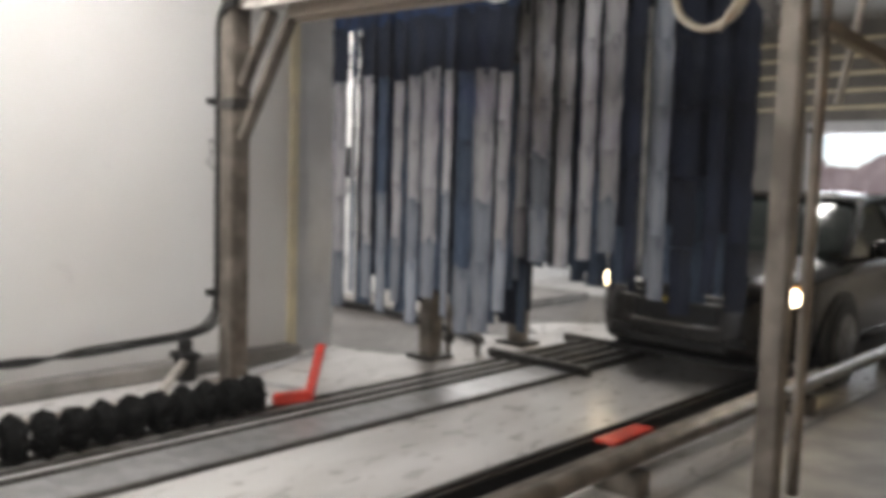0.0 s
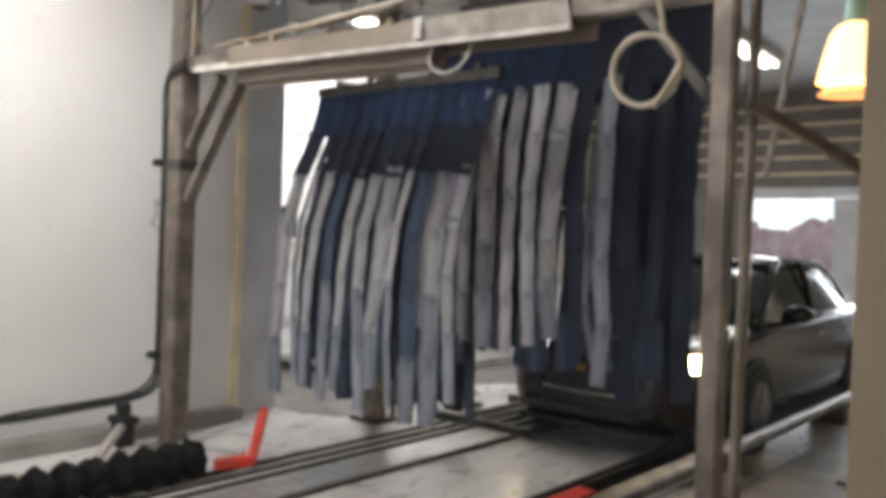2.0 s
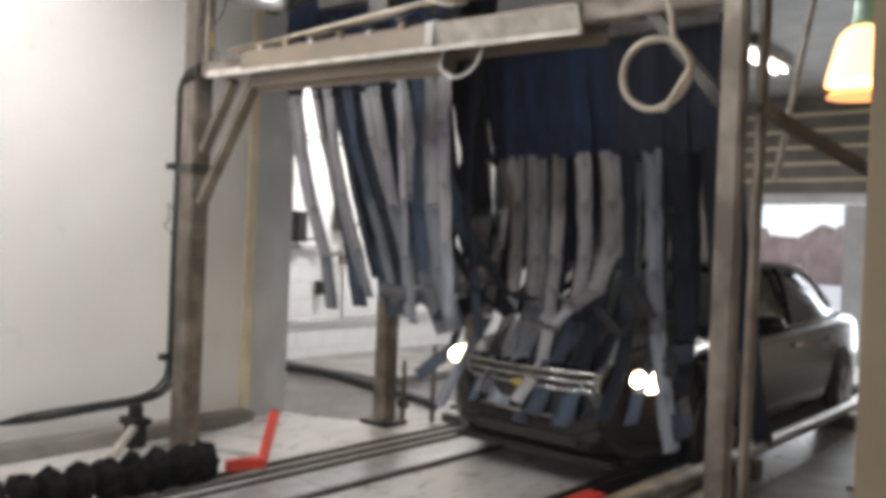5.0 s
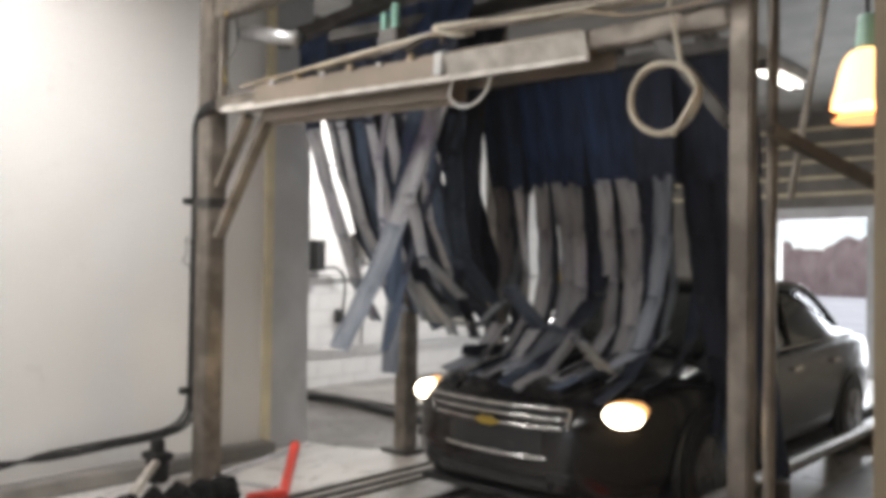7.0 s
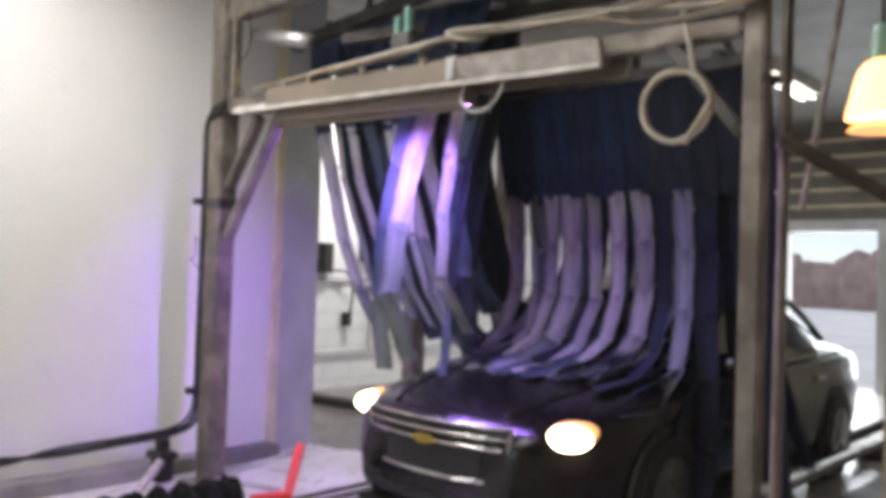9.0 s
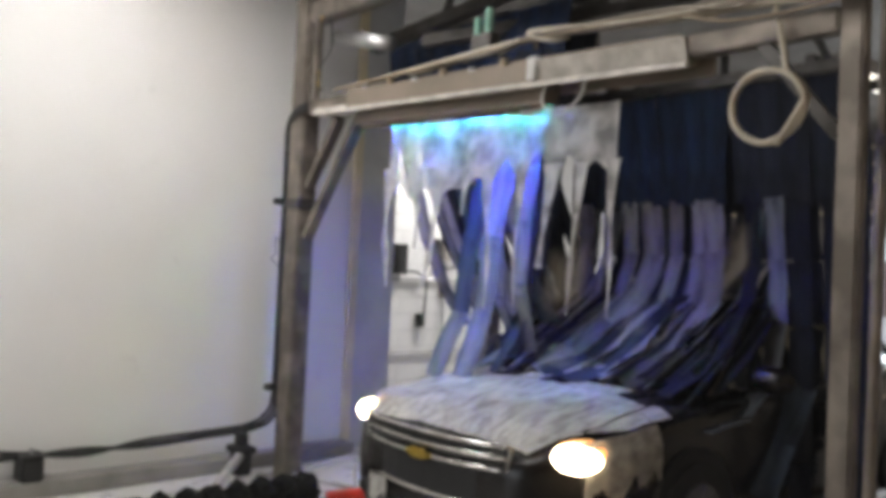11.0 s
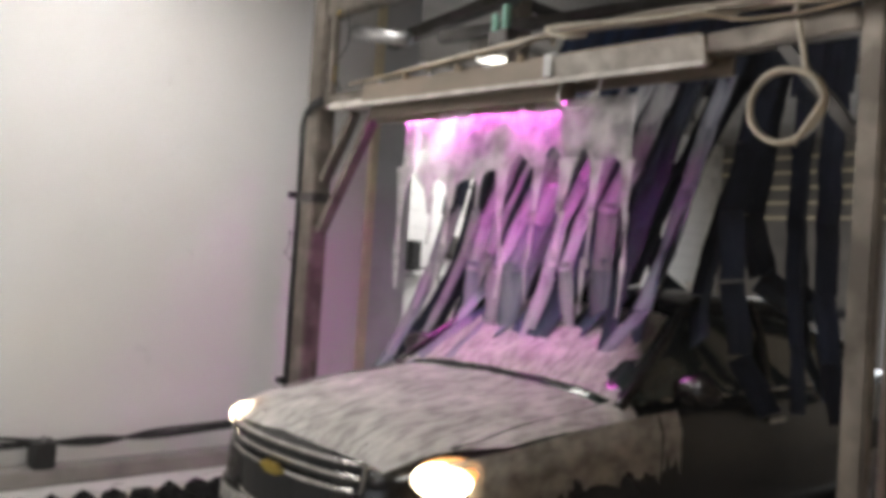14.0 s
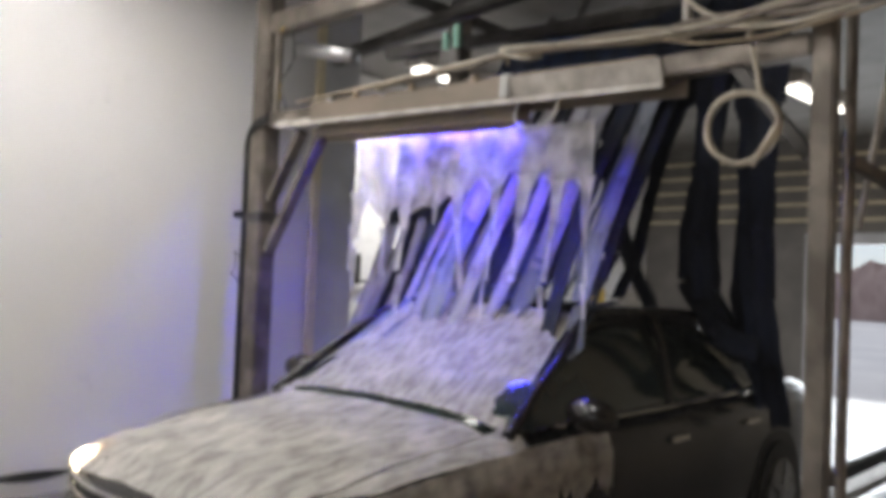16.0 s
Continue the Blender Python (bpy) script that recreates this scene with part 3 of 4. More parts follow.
    for s in (-1, 1):
        part("grille_edge", tube_mesh([(0.52 * s, -0.185, 0.745), (0.50 * s, -0.19, 0.63), (0.44 * s, -0.19, 0.46)], 0.011, 8), M_CHROME, c, smooth=True)
    part("badge", boxes((-0.085, 0.085, -0.292, -0.272, 0.625, 0.648), (-0.05, 0.05, -0.294, -0.272, 0.613, 0.662)), M_GOLD, c, "small gold badge", bevel=0.004)
    part("lower_intake", boxes((-0.42, 0.42, -0.235, -0.17, 0.28, 0.36)), M_PLASTIC, c, bevel=0.02)
    part("splitter", boxes((-0.62, 0.62, -0.19, -0.02, 0.175, 0.215)), M_PLASTIC, c, bevel=0.015)
    for s in (-1, 1):
        part("wiper", tube_mesh(((0.35 * s + 0.15, 1.04, 0.985), (0.15 * s + 0.0, 1.12, 1.04), (-0.35 + 0.2 * s, 1.16, 1.06)), 0.01, 6), M_BLACK, c)
        part("hood_crease", tube_mesh(((0.40 * s, -0.1, 0.785), (0.5 * s, 0.3, 0.875), (0.6 * s, 0.95, 0.935)), 0.012, 6), M_PAINT, c, smooth=True)
    c.matrix_world = pose(CAR_X, 6.74, 0)
    return c


car = build_car()

# ---------- mitter curtains ----------
N_SEG = 6
SEG_A = (0.36, 0.38, 0.39, 0.40, 0.40, 0.41)
SEG_B = (0.73, 0.32, 0.335, 0.335, 0.335, 0.335)


def phase(t):
    """The crank's angle: it rests before 1.6 s and then turns once in 2.03 seconds."""
    return 2 * math.pi * (max(t, 1.6) - 3.08) / 2.03


def start_up(t):
    k = min(1.0, max(0.0, (t - 1.6) / 0.5))
    return k * k * (3 - 2 * k)


def header_a(t):
    p, k = phase(t), start_up(t)
    turn = Vector((-3.52 + 0.06 * math.cos(p), 5.26 - 0.34 * math.cos(p + 0.7), 2.95 + 0.36 * math.cos(p)))
    return turn * k + Vector((-3.52, 5.08, 2.90)) * (1 - k)


def header_b(t):
    p, k = phase(t) - 1.72, start_up(t)
    turn = Vector((-2.2 - 0.06 * math.cos(p), 5.62 - 0.40 * math.cos(p + 0.7), 3.01 + 0.37 * math.cos(p)))
    return turn * k + Vector((-2.26, 5.38, 3.37)) * (1 - k)


def ribbon(w0, w1, length, seed, curl=0.01, over=0.03):
    """A felt strip hanging down from the origin, soft-edged and a little cupped."""
    rnd = random.Random(seed)
    bm = bmesh.new()
    rows = []
    n = 4
    for i in range(n + 1):
        k = i / n
        w = w0 + (w1 - w0) * k
        z = over - k * (length + over)
        dx = rnd.uniform(-0.006, 0.006)
        rows.append([bm.verts.new((x * w / 2 + dx, curl * (1 - x * x) + rnd.uniform(-0.004, 0.004), z)) for x in (-1, 0, 1)])
    back = [[bm.verts.new((v.co.x, v.co.y + 0.007, v.co.z)) for v in r] for r in rows]
    for a, b in zip(rows, rows[1:]):
        for i in range(2):
            bm.faces.new((a[i], a[i + 1], b[i + 1], b[i]))
    for a, b in zip(back, back[1:]):
        for i in range(2):
            bm.faces.new((a[i + 1], a[i], b[i], b[i + 1]))
    for r, s in ((rows, back),):
        for a, b, c, d in zip(r, r[1:], s, s[1:]):
            bm.faces.new((a[0], b[0], d[0], c[0]))
            bm.faces.new((b[2], a[2], c[2], d[2]))
        bm.faces.new((r[0][0], s[0][0], s[0][1], r[0][1]))
        bm.faces.new((r[0][1], s[0][1], s[0][2], r[0][2]))
        bm.faces.new((s[-1][0], r[-1][0], r[-1][1], s[-1][1]))
        bm.faces.new((s[-1][1], r[-1][1], r[-1][2], s[-1][2]))
    return bm


def ribbon_mesh(name, material, w0, w1, length, seed):
    return finish(ribbon(w0, w1, length, seed), name, material, smooth=False)


STRIPS = []          # strip object, its lower pieces, offset from the header, twist


def build_curtain(name, label, header, rows, mats):
    c = empty(name, label, "wash curtain", "mitter curtains", Matrix.Translation(header(0)))
    part("hanger", boxes(*[(-0.9, 0.9, y - 0.025, y + 0.025, -0.02, 0.05) for y in rows], (-0.72, -0.66, rows[0], rows[-1], 0.05, 0.1), (0.66, 0.72, rows[0], rows[-1], 0.05, 0.1)), M_DARK, c, "dark steel hanger", bevel=0.006)
    for x in (-0.69, 0.0, 0.69):
        b = bmesh.new()
        bar_in(b, (x, 0, 0.08), (x * 0.8, 0, 0.36), 0.04, 0.04)
        part("link_arm", b, M_DARK, c)
    is_a = header is header_a
    SEG = SEG_A if is_a else SEG_B
    shared = {}
    for r, y in enumerate(rows):
        for k in range(11 if is_a else (12, 11, 10)[r]):
            top, mid, low, tip = mats(r, k)
            var = k % 6
            key = (top.name, mid.name, low.name, tip.name, var)
            if key not in shared:
                shared[key] = [ribbon_mesh("strip", top, 0.170, 0.166, SEG[0], 11 + var)]
                for i in range(1, N_SEG):
                    m = mid if (i == 1 and is_a) else (tip if i >= N_SEG - 1 - k % 2 else low)
                    w = 0.150 if (i == 1 and is_a) or r else 0.128 - 0.003 * i
                    w *= (1.0, 0.78, 0.94, 1.08, 0.7, 0.98)[var]
                    shared[key].append(ribbon_mesh("strip_piece", m, w, w - 0.003, SEG[i] * 1.03, 31 + var * 5 + i))
            ms = shared[key]
            s = new("strip", ms[0])
            s.parent = c
            pieces = []
            for i in range(1, N_SEG):
                p = new("strip_piece", ms[i])
                p.parent = s
                pieces.append(p)
            off = Vector(((k - 5) * 0.158 - 0.14 * r + (0.07 if r == 1 else 0.0) if is_a else (k - 5.5) * 0.166 - (0.07 if r == 1 else 0.0) + random.uniform(-0.012, 0.012), y, 0.0))
            long = random.uniform(0.86, 1.06) if is_a else (random.uniform(0.88, 1.04) if r == 0 and k < 8 else random.uniform(1.04, 1.16))
            STRIPS.append((c, header, s, pieces, off, random.uniform(-40, 40) if r else random.uniform(-30, 30), long))
    return c


curtain_a = build_curtain("mitter_curtain", "hanging wet blue and grey felt wash curtain", header_a, (-0.32, 0.0, 0.32),
                          lambda r, k: (M_FELTBLUE, M_FELTNAVY, M_FELTGREY if k % 5 != 3 else M_FELTSTEEL, M_FELTMIST) if r == 0 else (M_FELTNAVY, M_FELTSHADE, M_FELTSTEEL if r == 1 and k % 2 else M_FELTNAVY, M_FELTSTEEL if r == 1 else M_FELTNAVY))
curtain_b = build_curtain("mitter_curtain", "hanging dark blue and pale grey felt wash curtain", header_b, (-0.3, 0.0, 0.3),
                          lambda r, k: (M_FELTBLUE, M_FELTGREY, M_FELTGREY, M_FELTGREY if k % 3 else M_FELTMIST) if r == 0 and k < 7 else ((M_FELTNAVY, M_FELTMIST, M_FELTMIST, M_FELTMIST) if (r == 1 and k in (1, 3, 7)) or (r == 0 and k == 8) else (M_FELTNAVY, M_FELTNAVY, M_FELTNAVY, M_FELTSTEEL if r == 1 else M_FELTNAVY)))

CAR_ROWS = ((0, 6.74), (0.5, 6.70), (1.0, 6.60), (1.5, 6.42), (2.0, 6.29), (2.5, 6.17), (3.0, 6.03), (4.0, 5.71), (5.5, 5.27), (7.0, 4.85), (8.5, 4.41), (10.0, 3.98), (11.5, 3.55), (13.0, 3.12), (14.5, 2.69), (16.0, 2.26))


def car_at(t):
    return float(np.interp(t, [r[0] for r in CAR_ROWS], [r[1] for r in CAR_ROWS]))


PY = [-0.22, -0.17, -0.05, 0.15, 0.45, 0.8, 1.0, 1.78, 2.3, 3.1, 3.8, 4.5, 4.6]
PZ = [0.64, 0.74, 0.81, 0.86, 0.92, 0.955, 0.98, 1.42, 1.47, 1.42, 1.08, 1.03, 0.9]


def skin(x, y):
    """Height of the car's skin, and of a strip lying on it, at places measured from the car."""
    z = np.interp(y, PY, PZ) - np.interp(np.abs(x), [0, 0.53, 0.78, 0.9, 0.98], [0, 0.015, 0.065, 0.4, 1.6]) + 0.03
    return np.where((y > -0.24) & (y < 4.6), z, 0.0)


def swing():
    """Lets every strip swing from its header and drag over the car: a chain of knots a strip, stepped 100 times a second."""
    n = len(STRIPS)
    K = N_SEG + 1
    L = np.array([[s * (q[6] if i else 1) for i, s in enumerate(SEG_A if q[1] is header_a else SEG_B)] for q in STRIPS])
    off = np.array([q[4] for q in STRIPS])
    isa = np.array([q[1] is header_a for q in STRIPS])
    dt = 1 / 100
    drop = np.concatenate([np.zeros((n, 1)), np.cumsum(L, 1)], 1)
    top = np.where(isa[:, None], np.array(header_a(0)), np.array(header_b(0))) + off
    P = np.repeat(top[:, None, :], K, 1)
    P[:, :, 2] -= drop
    Q = P.copy()
    sway = np.random.RandomState(3)
    depth = np.arange(K) / (K - 1)
    keep = {}
    for step in range(int(16 / dt) + 1):
        t = step * dt
        if step % 10 == 0:
            keep[round(t, 3)] = P.copy()
        V = (P - Q) * 0.990
        V[:, :, 0] *= 0.97
        Q = P.copy()
        P = P + V
        P[:, :, 2] -= 9.81 * dt * dt
        # wet neighbours cling: sideways a strip keeps near its own place under the header
        fan = top[:, None, 0] + off[:, None, 0] * 0.05 * depth
        P[:, :, 0] += (fan - P[:, :, 0]) * 22 * dt * dt
        if t > 1.7 and step % 6 == 0:
            P[:, 1:, :2] += sway.normal(0, 0.0008, (n, K - 1, 2))
        top = np.where(isa[:, None], np.array(header_a(t)), np.array(header_b(t))) + off
        cy = car_at(t)
        for it in range(9):
            P[:, 0] = top
            for i in range(K - 1):
                d = P[:, i + 1] - P[:, i]
                ln = np.linalg.norm(d, axis=1, keepdims=True)
                cor = d * (1 - L[:, i:i + 1] / np.maximum(ln, 1e-6))
                if i == 0:
                    P[:, 1] -= cor
                else:
                    P[:, i] += 0.5 * cor
                    P[:, i + 1] -= 0.5 * cor
            # stiffness: neighbouring lengths fold only gently
            for i in range(1, K - 2):
                d = P[:, i + 2] - P[:, i]
                ln = np.linalg.norm(d, axis=1, keepdims=True)
                short = 0.94 * (L[:, i:i + 1] + L[:, i + 1:i + 2])
                cor = 0.3 * d / np.maximum(ln, 1e-6) * np.minimum(ln - short, 0)
                P[:, i] += 0.3 * cor
                P[:, i + 2] -= 0.7 * cor
            # the car's skin: strips slide off along it
            xl, yl = P[:, :, 0] - CAR_X, P[:, :, 1] - cy
            h = skin(xl, yl)
            under = h - P[:, :, 2]
            under[:, 0] = 0
            inside = (np.abs(xl) < 0.95) & (yl > -0.24) & (yl < 4.6)
            deep = (under > 0.22) & inside
            P[:, :, 0] = np.where(deep & (np.abs(xl) > 0.8), CAR_X + np.sign(xl) * 0.96, P[:, :, 0])
            P[:, :, 1] = np.where(deep & (np.abs(xl) <= 0.8) & (yl < -0.12), cy - 0.26, P[:, :, 1])
            rise = np.where(deep & (np.abs(xl) <= 0.8) & (yl >= -0.12), np.minimum(under, 0.05), 0)
            P[:, :, 2] += rise
            touch = (under > 0) & inside & ~deep
            e = 0.04
            gx, gy = (skin(xl + e, yl) - skin(xl - e, yl)) / (2 * e), (skin(xl, yl + e) - skin(xl, yl - e)) / (2 * e)
            gx, gy = np.clip(gx, -0.5, 0.5), np.clip(gy, -0.8, 0.8)
            push = np.where(touch, under, 0) / (1 + gx * gx + gy * gy)
            P[:, :, 0] -= push * gx
            P[:, :, 1] -= push * gy
            P[:, :, 2] += push
        gone = np.linalg.norm(P - Q, axis=2, keepdims=True)
        P = Q + (P - Q) * np.minimum(1, 0.07 / np.maximum(gone, 1e-6))
        P[:, 0] = top
        P[:, :, 1] = np.where(P[:, :, 2] > 2.0, np.maximum(P[:, :, 1], 4.22), P[:, :, 1])
        P[:, :, 2] = np.maximum(P[:, :, 2], 0.03)
        drag = np.array([0, car_at(t) - car_at(t - dt), 0])
        Q = np.where(touch[:, :, None], P - drag - 0.8 * (P - Q - drag), Q)
    return keep


# ---------- drum standing in for colour-switching LEDs in the spray bar ---
# made-up mechanism: turning facets replace LEDs that change colour
drum = empty("led_standin_drum", "added faceted drum standing in for colour-switching LEDs in the spray bar", "light", m=TILT @ pose(-2.96, YA - 0.01, 2.526))
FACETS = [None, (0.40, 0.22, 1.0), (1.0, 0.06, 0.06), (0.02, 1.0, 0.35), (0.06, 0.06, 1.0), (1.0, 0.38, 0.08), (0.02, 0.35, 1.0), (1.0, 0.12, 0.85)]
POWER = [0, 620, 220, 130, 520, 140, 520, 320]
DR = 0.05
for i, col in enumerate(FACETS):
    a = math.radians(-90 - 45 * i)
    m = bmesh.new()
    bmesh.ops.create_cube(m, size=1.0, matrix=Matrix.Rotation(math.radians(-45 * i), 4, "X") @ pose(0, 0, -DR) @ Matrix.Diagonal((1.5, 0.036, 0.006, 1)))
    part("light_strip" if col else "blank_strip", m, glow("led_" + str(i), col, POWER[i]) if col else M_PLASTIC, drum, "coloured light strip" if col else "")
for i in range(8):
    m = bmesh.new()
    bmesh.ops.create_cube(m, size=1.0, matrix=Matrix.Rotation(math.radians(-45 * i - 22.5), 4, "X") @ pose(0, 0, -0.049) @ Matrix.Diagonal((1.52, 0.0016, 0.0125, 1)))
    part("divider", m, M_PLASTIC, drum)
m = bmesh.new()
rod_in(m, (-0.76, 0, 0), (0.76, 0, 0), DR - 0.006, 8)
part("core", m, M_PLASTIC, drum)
# baffles added so that only the lowest strip's light gets out
for q in ((-3.76, -2.18, YA - 0.074, YA - 0.064, 2.4705, 2.583), (-3.76, -2.18, YA + 0.042, YA + 0.052, 2.4705, 2.583), (-3.76, -2.18, YA - 0.074, YA - 0.024, 2.4645, 2.470), (-3.76, -2.18, YA - 0.027, YA - 0.0245, 2.435, 2.4644), (-3.76, -2.18, YA + 0.010, YA + 0.052, 2.467, 2.4728), (-3.766, -3.756, YA - 0.074, YA + 0.052, 2.458, 2.583), (-2.184, -2.174, YA - 0.074, YA + 0.052, 2.466, 2.583), (-3.766, -2.174, YA - 0.074, YA + 0.052, 2.5835, 2.5845)):
    part("light_shield", boxes(q), M_HOUSING, lb)

# ---------- falling soap film ----------
film = empty("soap_film", "thin white soap film falling from the spray bar", "soap film")
FILM = []            # piece, hidden pose, place, start
rf = random.Random(5)


def film_mat():
    m = mat("soap_film", (0.85, 0.84, 0.83), 0.5, 0, (0.7, 0.69, 0.68), 12, 0.4, 60)
    nt = m.node_tree
    out = nt.nodes["Material Output"]
    tl, tr, mx, add = (nt.nodes.new("ShaderNode" + k) for k in ("BsdfTranslucent", "BsdfTransparent", "MixShader", "MixShader"))
    tl.inputs[0].default_value = (0.9, 0.89, 0.88, 1)
    mx.inputs[0].default_value = 0.5
    nt.links.new(nt.nodes["Principled BSDF"].outputs[0], mx.inputs[1])
    nt.links.new(tl.outputs[0], mx.inputs[2])
    ns, rp = nt.nodes.new("ShaderNodeTexNoise"), nt.nodes.new("ShaderNodeMapRange")
    ns.inputs["Scale"].default_value = 7
    tc = nt.nodes.new("ShaderNodeTexCoord")
    nt.links.new(tc.outputs["Object"], ns.inputs["Vector"])
    rp.inputs["From Min"].default_value, rp.inputs["From Max"].default_value = 0.35, 0.6
    rp.inputs["To Min"].default_value, rp.inputs["To Max"].default_value = 0.4, 0.9
    nt.links.new(ns.outputs[0], rp.inputs["Value"])
    nt.links.new(rp.outputs[0], add.inputs[0])
    nt.links.new(tr.outputs[0], add.inputs[1])
    nt.links.new(mx.outputs[0], add.inputs[2])
    nt.links.new(add.outputs[0], out.inputs[0])
    return m


M_FILM = film_mat()
XF0, XF1 = -3.45, -1.72
def film_sheet(name, left, right, top, bottom, start, cols, rows_=7):
    """A rigid piece of film between two edges; left(d) and right(d) give its sides at the depth d under the bar, bottom(k) its lower rim."""
    bm = bmesh.new()
    mid = (top + bottom(0.5)) / 2
    grid = []
    for r in range(rows_ + 1):
        row = []
        for c in range(cols + 1):
            k = c / cols
            d = top + (bottom(k) - top) * r / rows_
            x = left(d) + (right(d) - left(d)) * k
            row.append(bm.verts.new((x, 0.012 * math.sin(9 * x + 7 * d) + 0.006 * math.sin(31 * x), mid - d)))
        grid.append(row)
    for a, b in zip(grid, grid[1:]):
        for c in range(cols):
            bm.faces.new((a[c], a[c + 1], b[c + 1], b[c]))
    ob = new(name, finish(bm, name, M_FILM, smooth=True))
    ob.parent = film
    FILM.append((ob, TILT @ pose(0, YA + 0.05, 2.645, 90, 0, 0), TILT @ pose(0, YA - 0.03, 2.468 - mid, 0, 0, 0), start))


# one unbroken sheet under the bar with an arched lower rim, and strands that thin out as they fall
STRANDS = [(-3.43, 3), (-3.19, 2), (-2.98, 3), (-2.76, 1), (-2.55, 3), (-2.33, 3), (-2.12, 2), (-1.93, 3), (-1.74, 3)]


def rim(k):
    x = XF0 + k * (XF1 - XF0)
    near = min(abs(x - s[0]) for s in STRANDS)
    return 0.40 - 0.08 * math.sin(2.3 * x) - min(0.2, 1.5 * max(0, near - 0.03)) * (0.6 + 0.4 * math.sin(5 * x))


film_sheet("film_band", lambda d: XF0, lambda d: XF1, 0.0, rim, 9.95, 70)
for i, (sx, deep) in enumerate(STRANDS):
    lean, wob, fat = rf.uniform(-0.07, 0.07), rf.uniform(0, 6), rf.uniform(0.7, 1.3)

    def mid_x(d, sx=sx, lean=lean, wob=wob):
        return sx + lean * (d - 0.25) + 0.012 * math.sin(7 * d + wob)

    def half(d, fat=fat):
        return fat * (0.055 * math.exp(-max(0, d - 0.30) / 0.12) + 0.016 + 0.006 * math.sin(17 * d))

    for q in range(deep):
        t0 = 0.30 + 0.24 * q
        film_sheet("film_strand", lambda d, m=mid_x, h=half: m(d) - h(d), lambda d, m=mid_x, h=half: m(d) + h(d), t0, lambda k, t0=t0: t0 + 0.28, 10.0 + 0.12 * q, 3, 9)

# ---------- foam that lands on the car ----------
def foam_mat():
    m = mat("soap_foam", (0.56, 0.535, 0.50), 0.6, 0, (0.42, 0.40, 0.37), 5, 0.5, 90, spec=0.3)
    nt = m.node_tree
    N = lambda k: nt.nodes.new("ShaderNode" + k)
    mp, ns, rg, tr, mx = N("Mapping"), N("TexNoise"), N("MapRange"), N("BsdfTransparent"), N("MixShader")
    tc = N("TexCoord")
    mp.inputs["Scale"].default_value = (26, 7, 14)
    nt.links.new(tc.outputs["Object"], mp.inputs["Vector"])
    nt.links.new(mp.outputs[0], ns.inputs["Vector"])
    ns.inputs["Scale"].default_value, ns.inputs["Detail"].default_value = 1.2, 5
    rg.inputs["From Min"].default_value, rg.inputs["From Max"].default_value = 0.35, 0.60
    rg.inputs["To Min"].default_value, rg.inputs["To Max"].default_value = 0.55, 0.94
    nt.links.new(ns.outputs[0], rg.inputs["Value"])
    nt.links.new(rg.outputs[0], mx.inputs[0])
    nt.links.new(tr.outputs[0], mx.inputs[1])
    nt.links.new(nt.nodes["Principled BSDF"].outputs[0], mx.inputs[2])
    nt.links.new(mx.outputs[0], nt.nodes["Material Output"].inputs[0])
    return m


M_FOAM = foam_mat()
soap = empty("soap_foam", "patchy white soap foam spreading over the wet car", "soap foam")
FOAM = []
rp_ = random.Random(9)


def foam_top(x, y):
    n = noise.noise(Vector((x * 9, y * 6, 0.3))) * 0.006 + noise.noise(Vector((x * 30, y * 22, 4.1))) * 0.003
    return car_height(x, y) + 0.02 + 0.012 * math.exp(-((y - 0.05) / 0.14) ** 2) + n


def foam_cell(name, place, cu, cv, hidden_tilt, start):
    """One cell of the foam, in the car's own space, so that neighbours join without a seam."""
    bm = bmesh.new()
    nu, nv = 7, 6
    grid = [[bm.verts.new(place(a / nu, b / nv)) for a in range(nu + 1)] for b in range(nv + 1)]
    for r, q in zip(grid, grid[1:]):
        for a in range(nu):
            bm.faces.new((r[a], r[a + 1], q[a + 1], q[a]))
    mid = sum((v.co for v in bm.verts), Vector()) / len(bm.verts)
    ob = new(name, finish(bm, name, M_FOAM, smooth=True))
    ob.parent = soap
    hid = TILT @ pose(max(-3.6, min(-1.62, CAR_X + mid.x)), YA + 0.05, 2.645) @ hidden_tilt @ Matrix.Translation(-mid)
    FOAM.append((ob, hid, start))


def under_bar(y):
    """When the place y on the car has come under the bar."""
    return float(np.interp(-(YA + 0.3 - y), [-r[1] for r in CAR_ROWS], [r[0] for r in CAR_ROWS]))


DY = 0.15
for r in range(13):
    y0 = -0.17 + r * DY
    lim = 0.60 if r == 0 else (0.68 if r == 1 else (0.71 if y0 < 0.95 else 0.76 - 0.16 * (y0 - 0.95) / 0.75))
    lim1 = 0.68 if r == 0 else (0.71 if y0 + DY < 1.05 else 0.76 - 0.16 * (y0 + DY - 0.95) / 0.75)
    nx = 8
    for c in range(nx):
        def place(a, b, c=c, y0=y0, lim=lim, lim1=lim1, r=r):
            y = y0 + b * (DY if r != 7 else 0.085)
            w = lim + (lim1 - lim) * b
            x = -w + 2 * w * (c + a) / nx
            return (x, y, foam_top(x, y))
        foam_cell("foam_patch", place, c, r, pose(0, 0, 0, -29 if y0 > 0.9 else (-25 if r == 0 else 0), 0, 0), max(10.3, under_bar(y0) - (0.55 if y0 > 0.9 else 0.2) + rp_.uniform(-0.1, 0.08)))

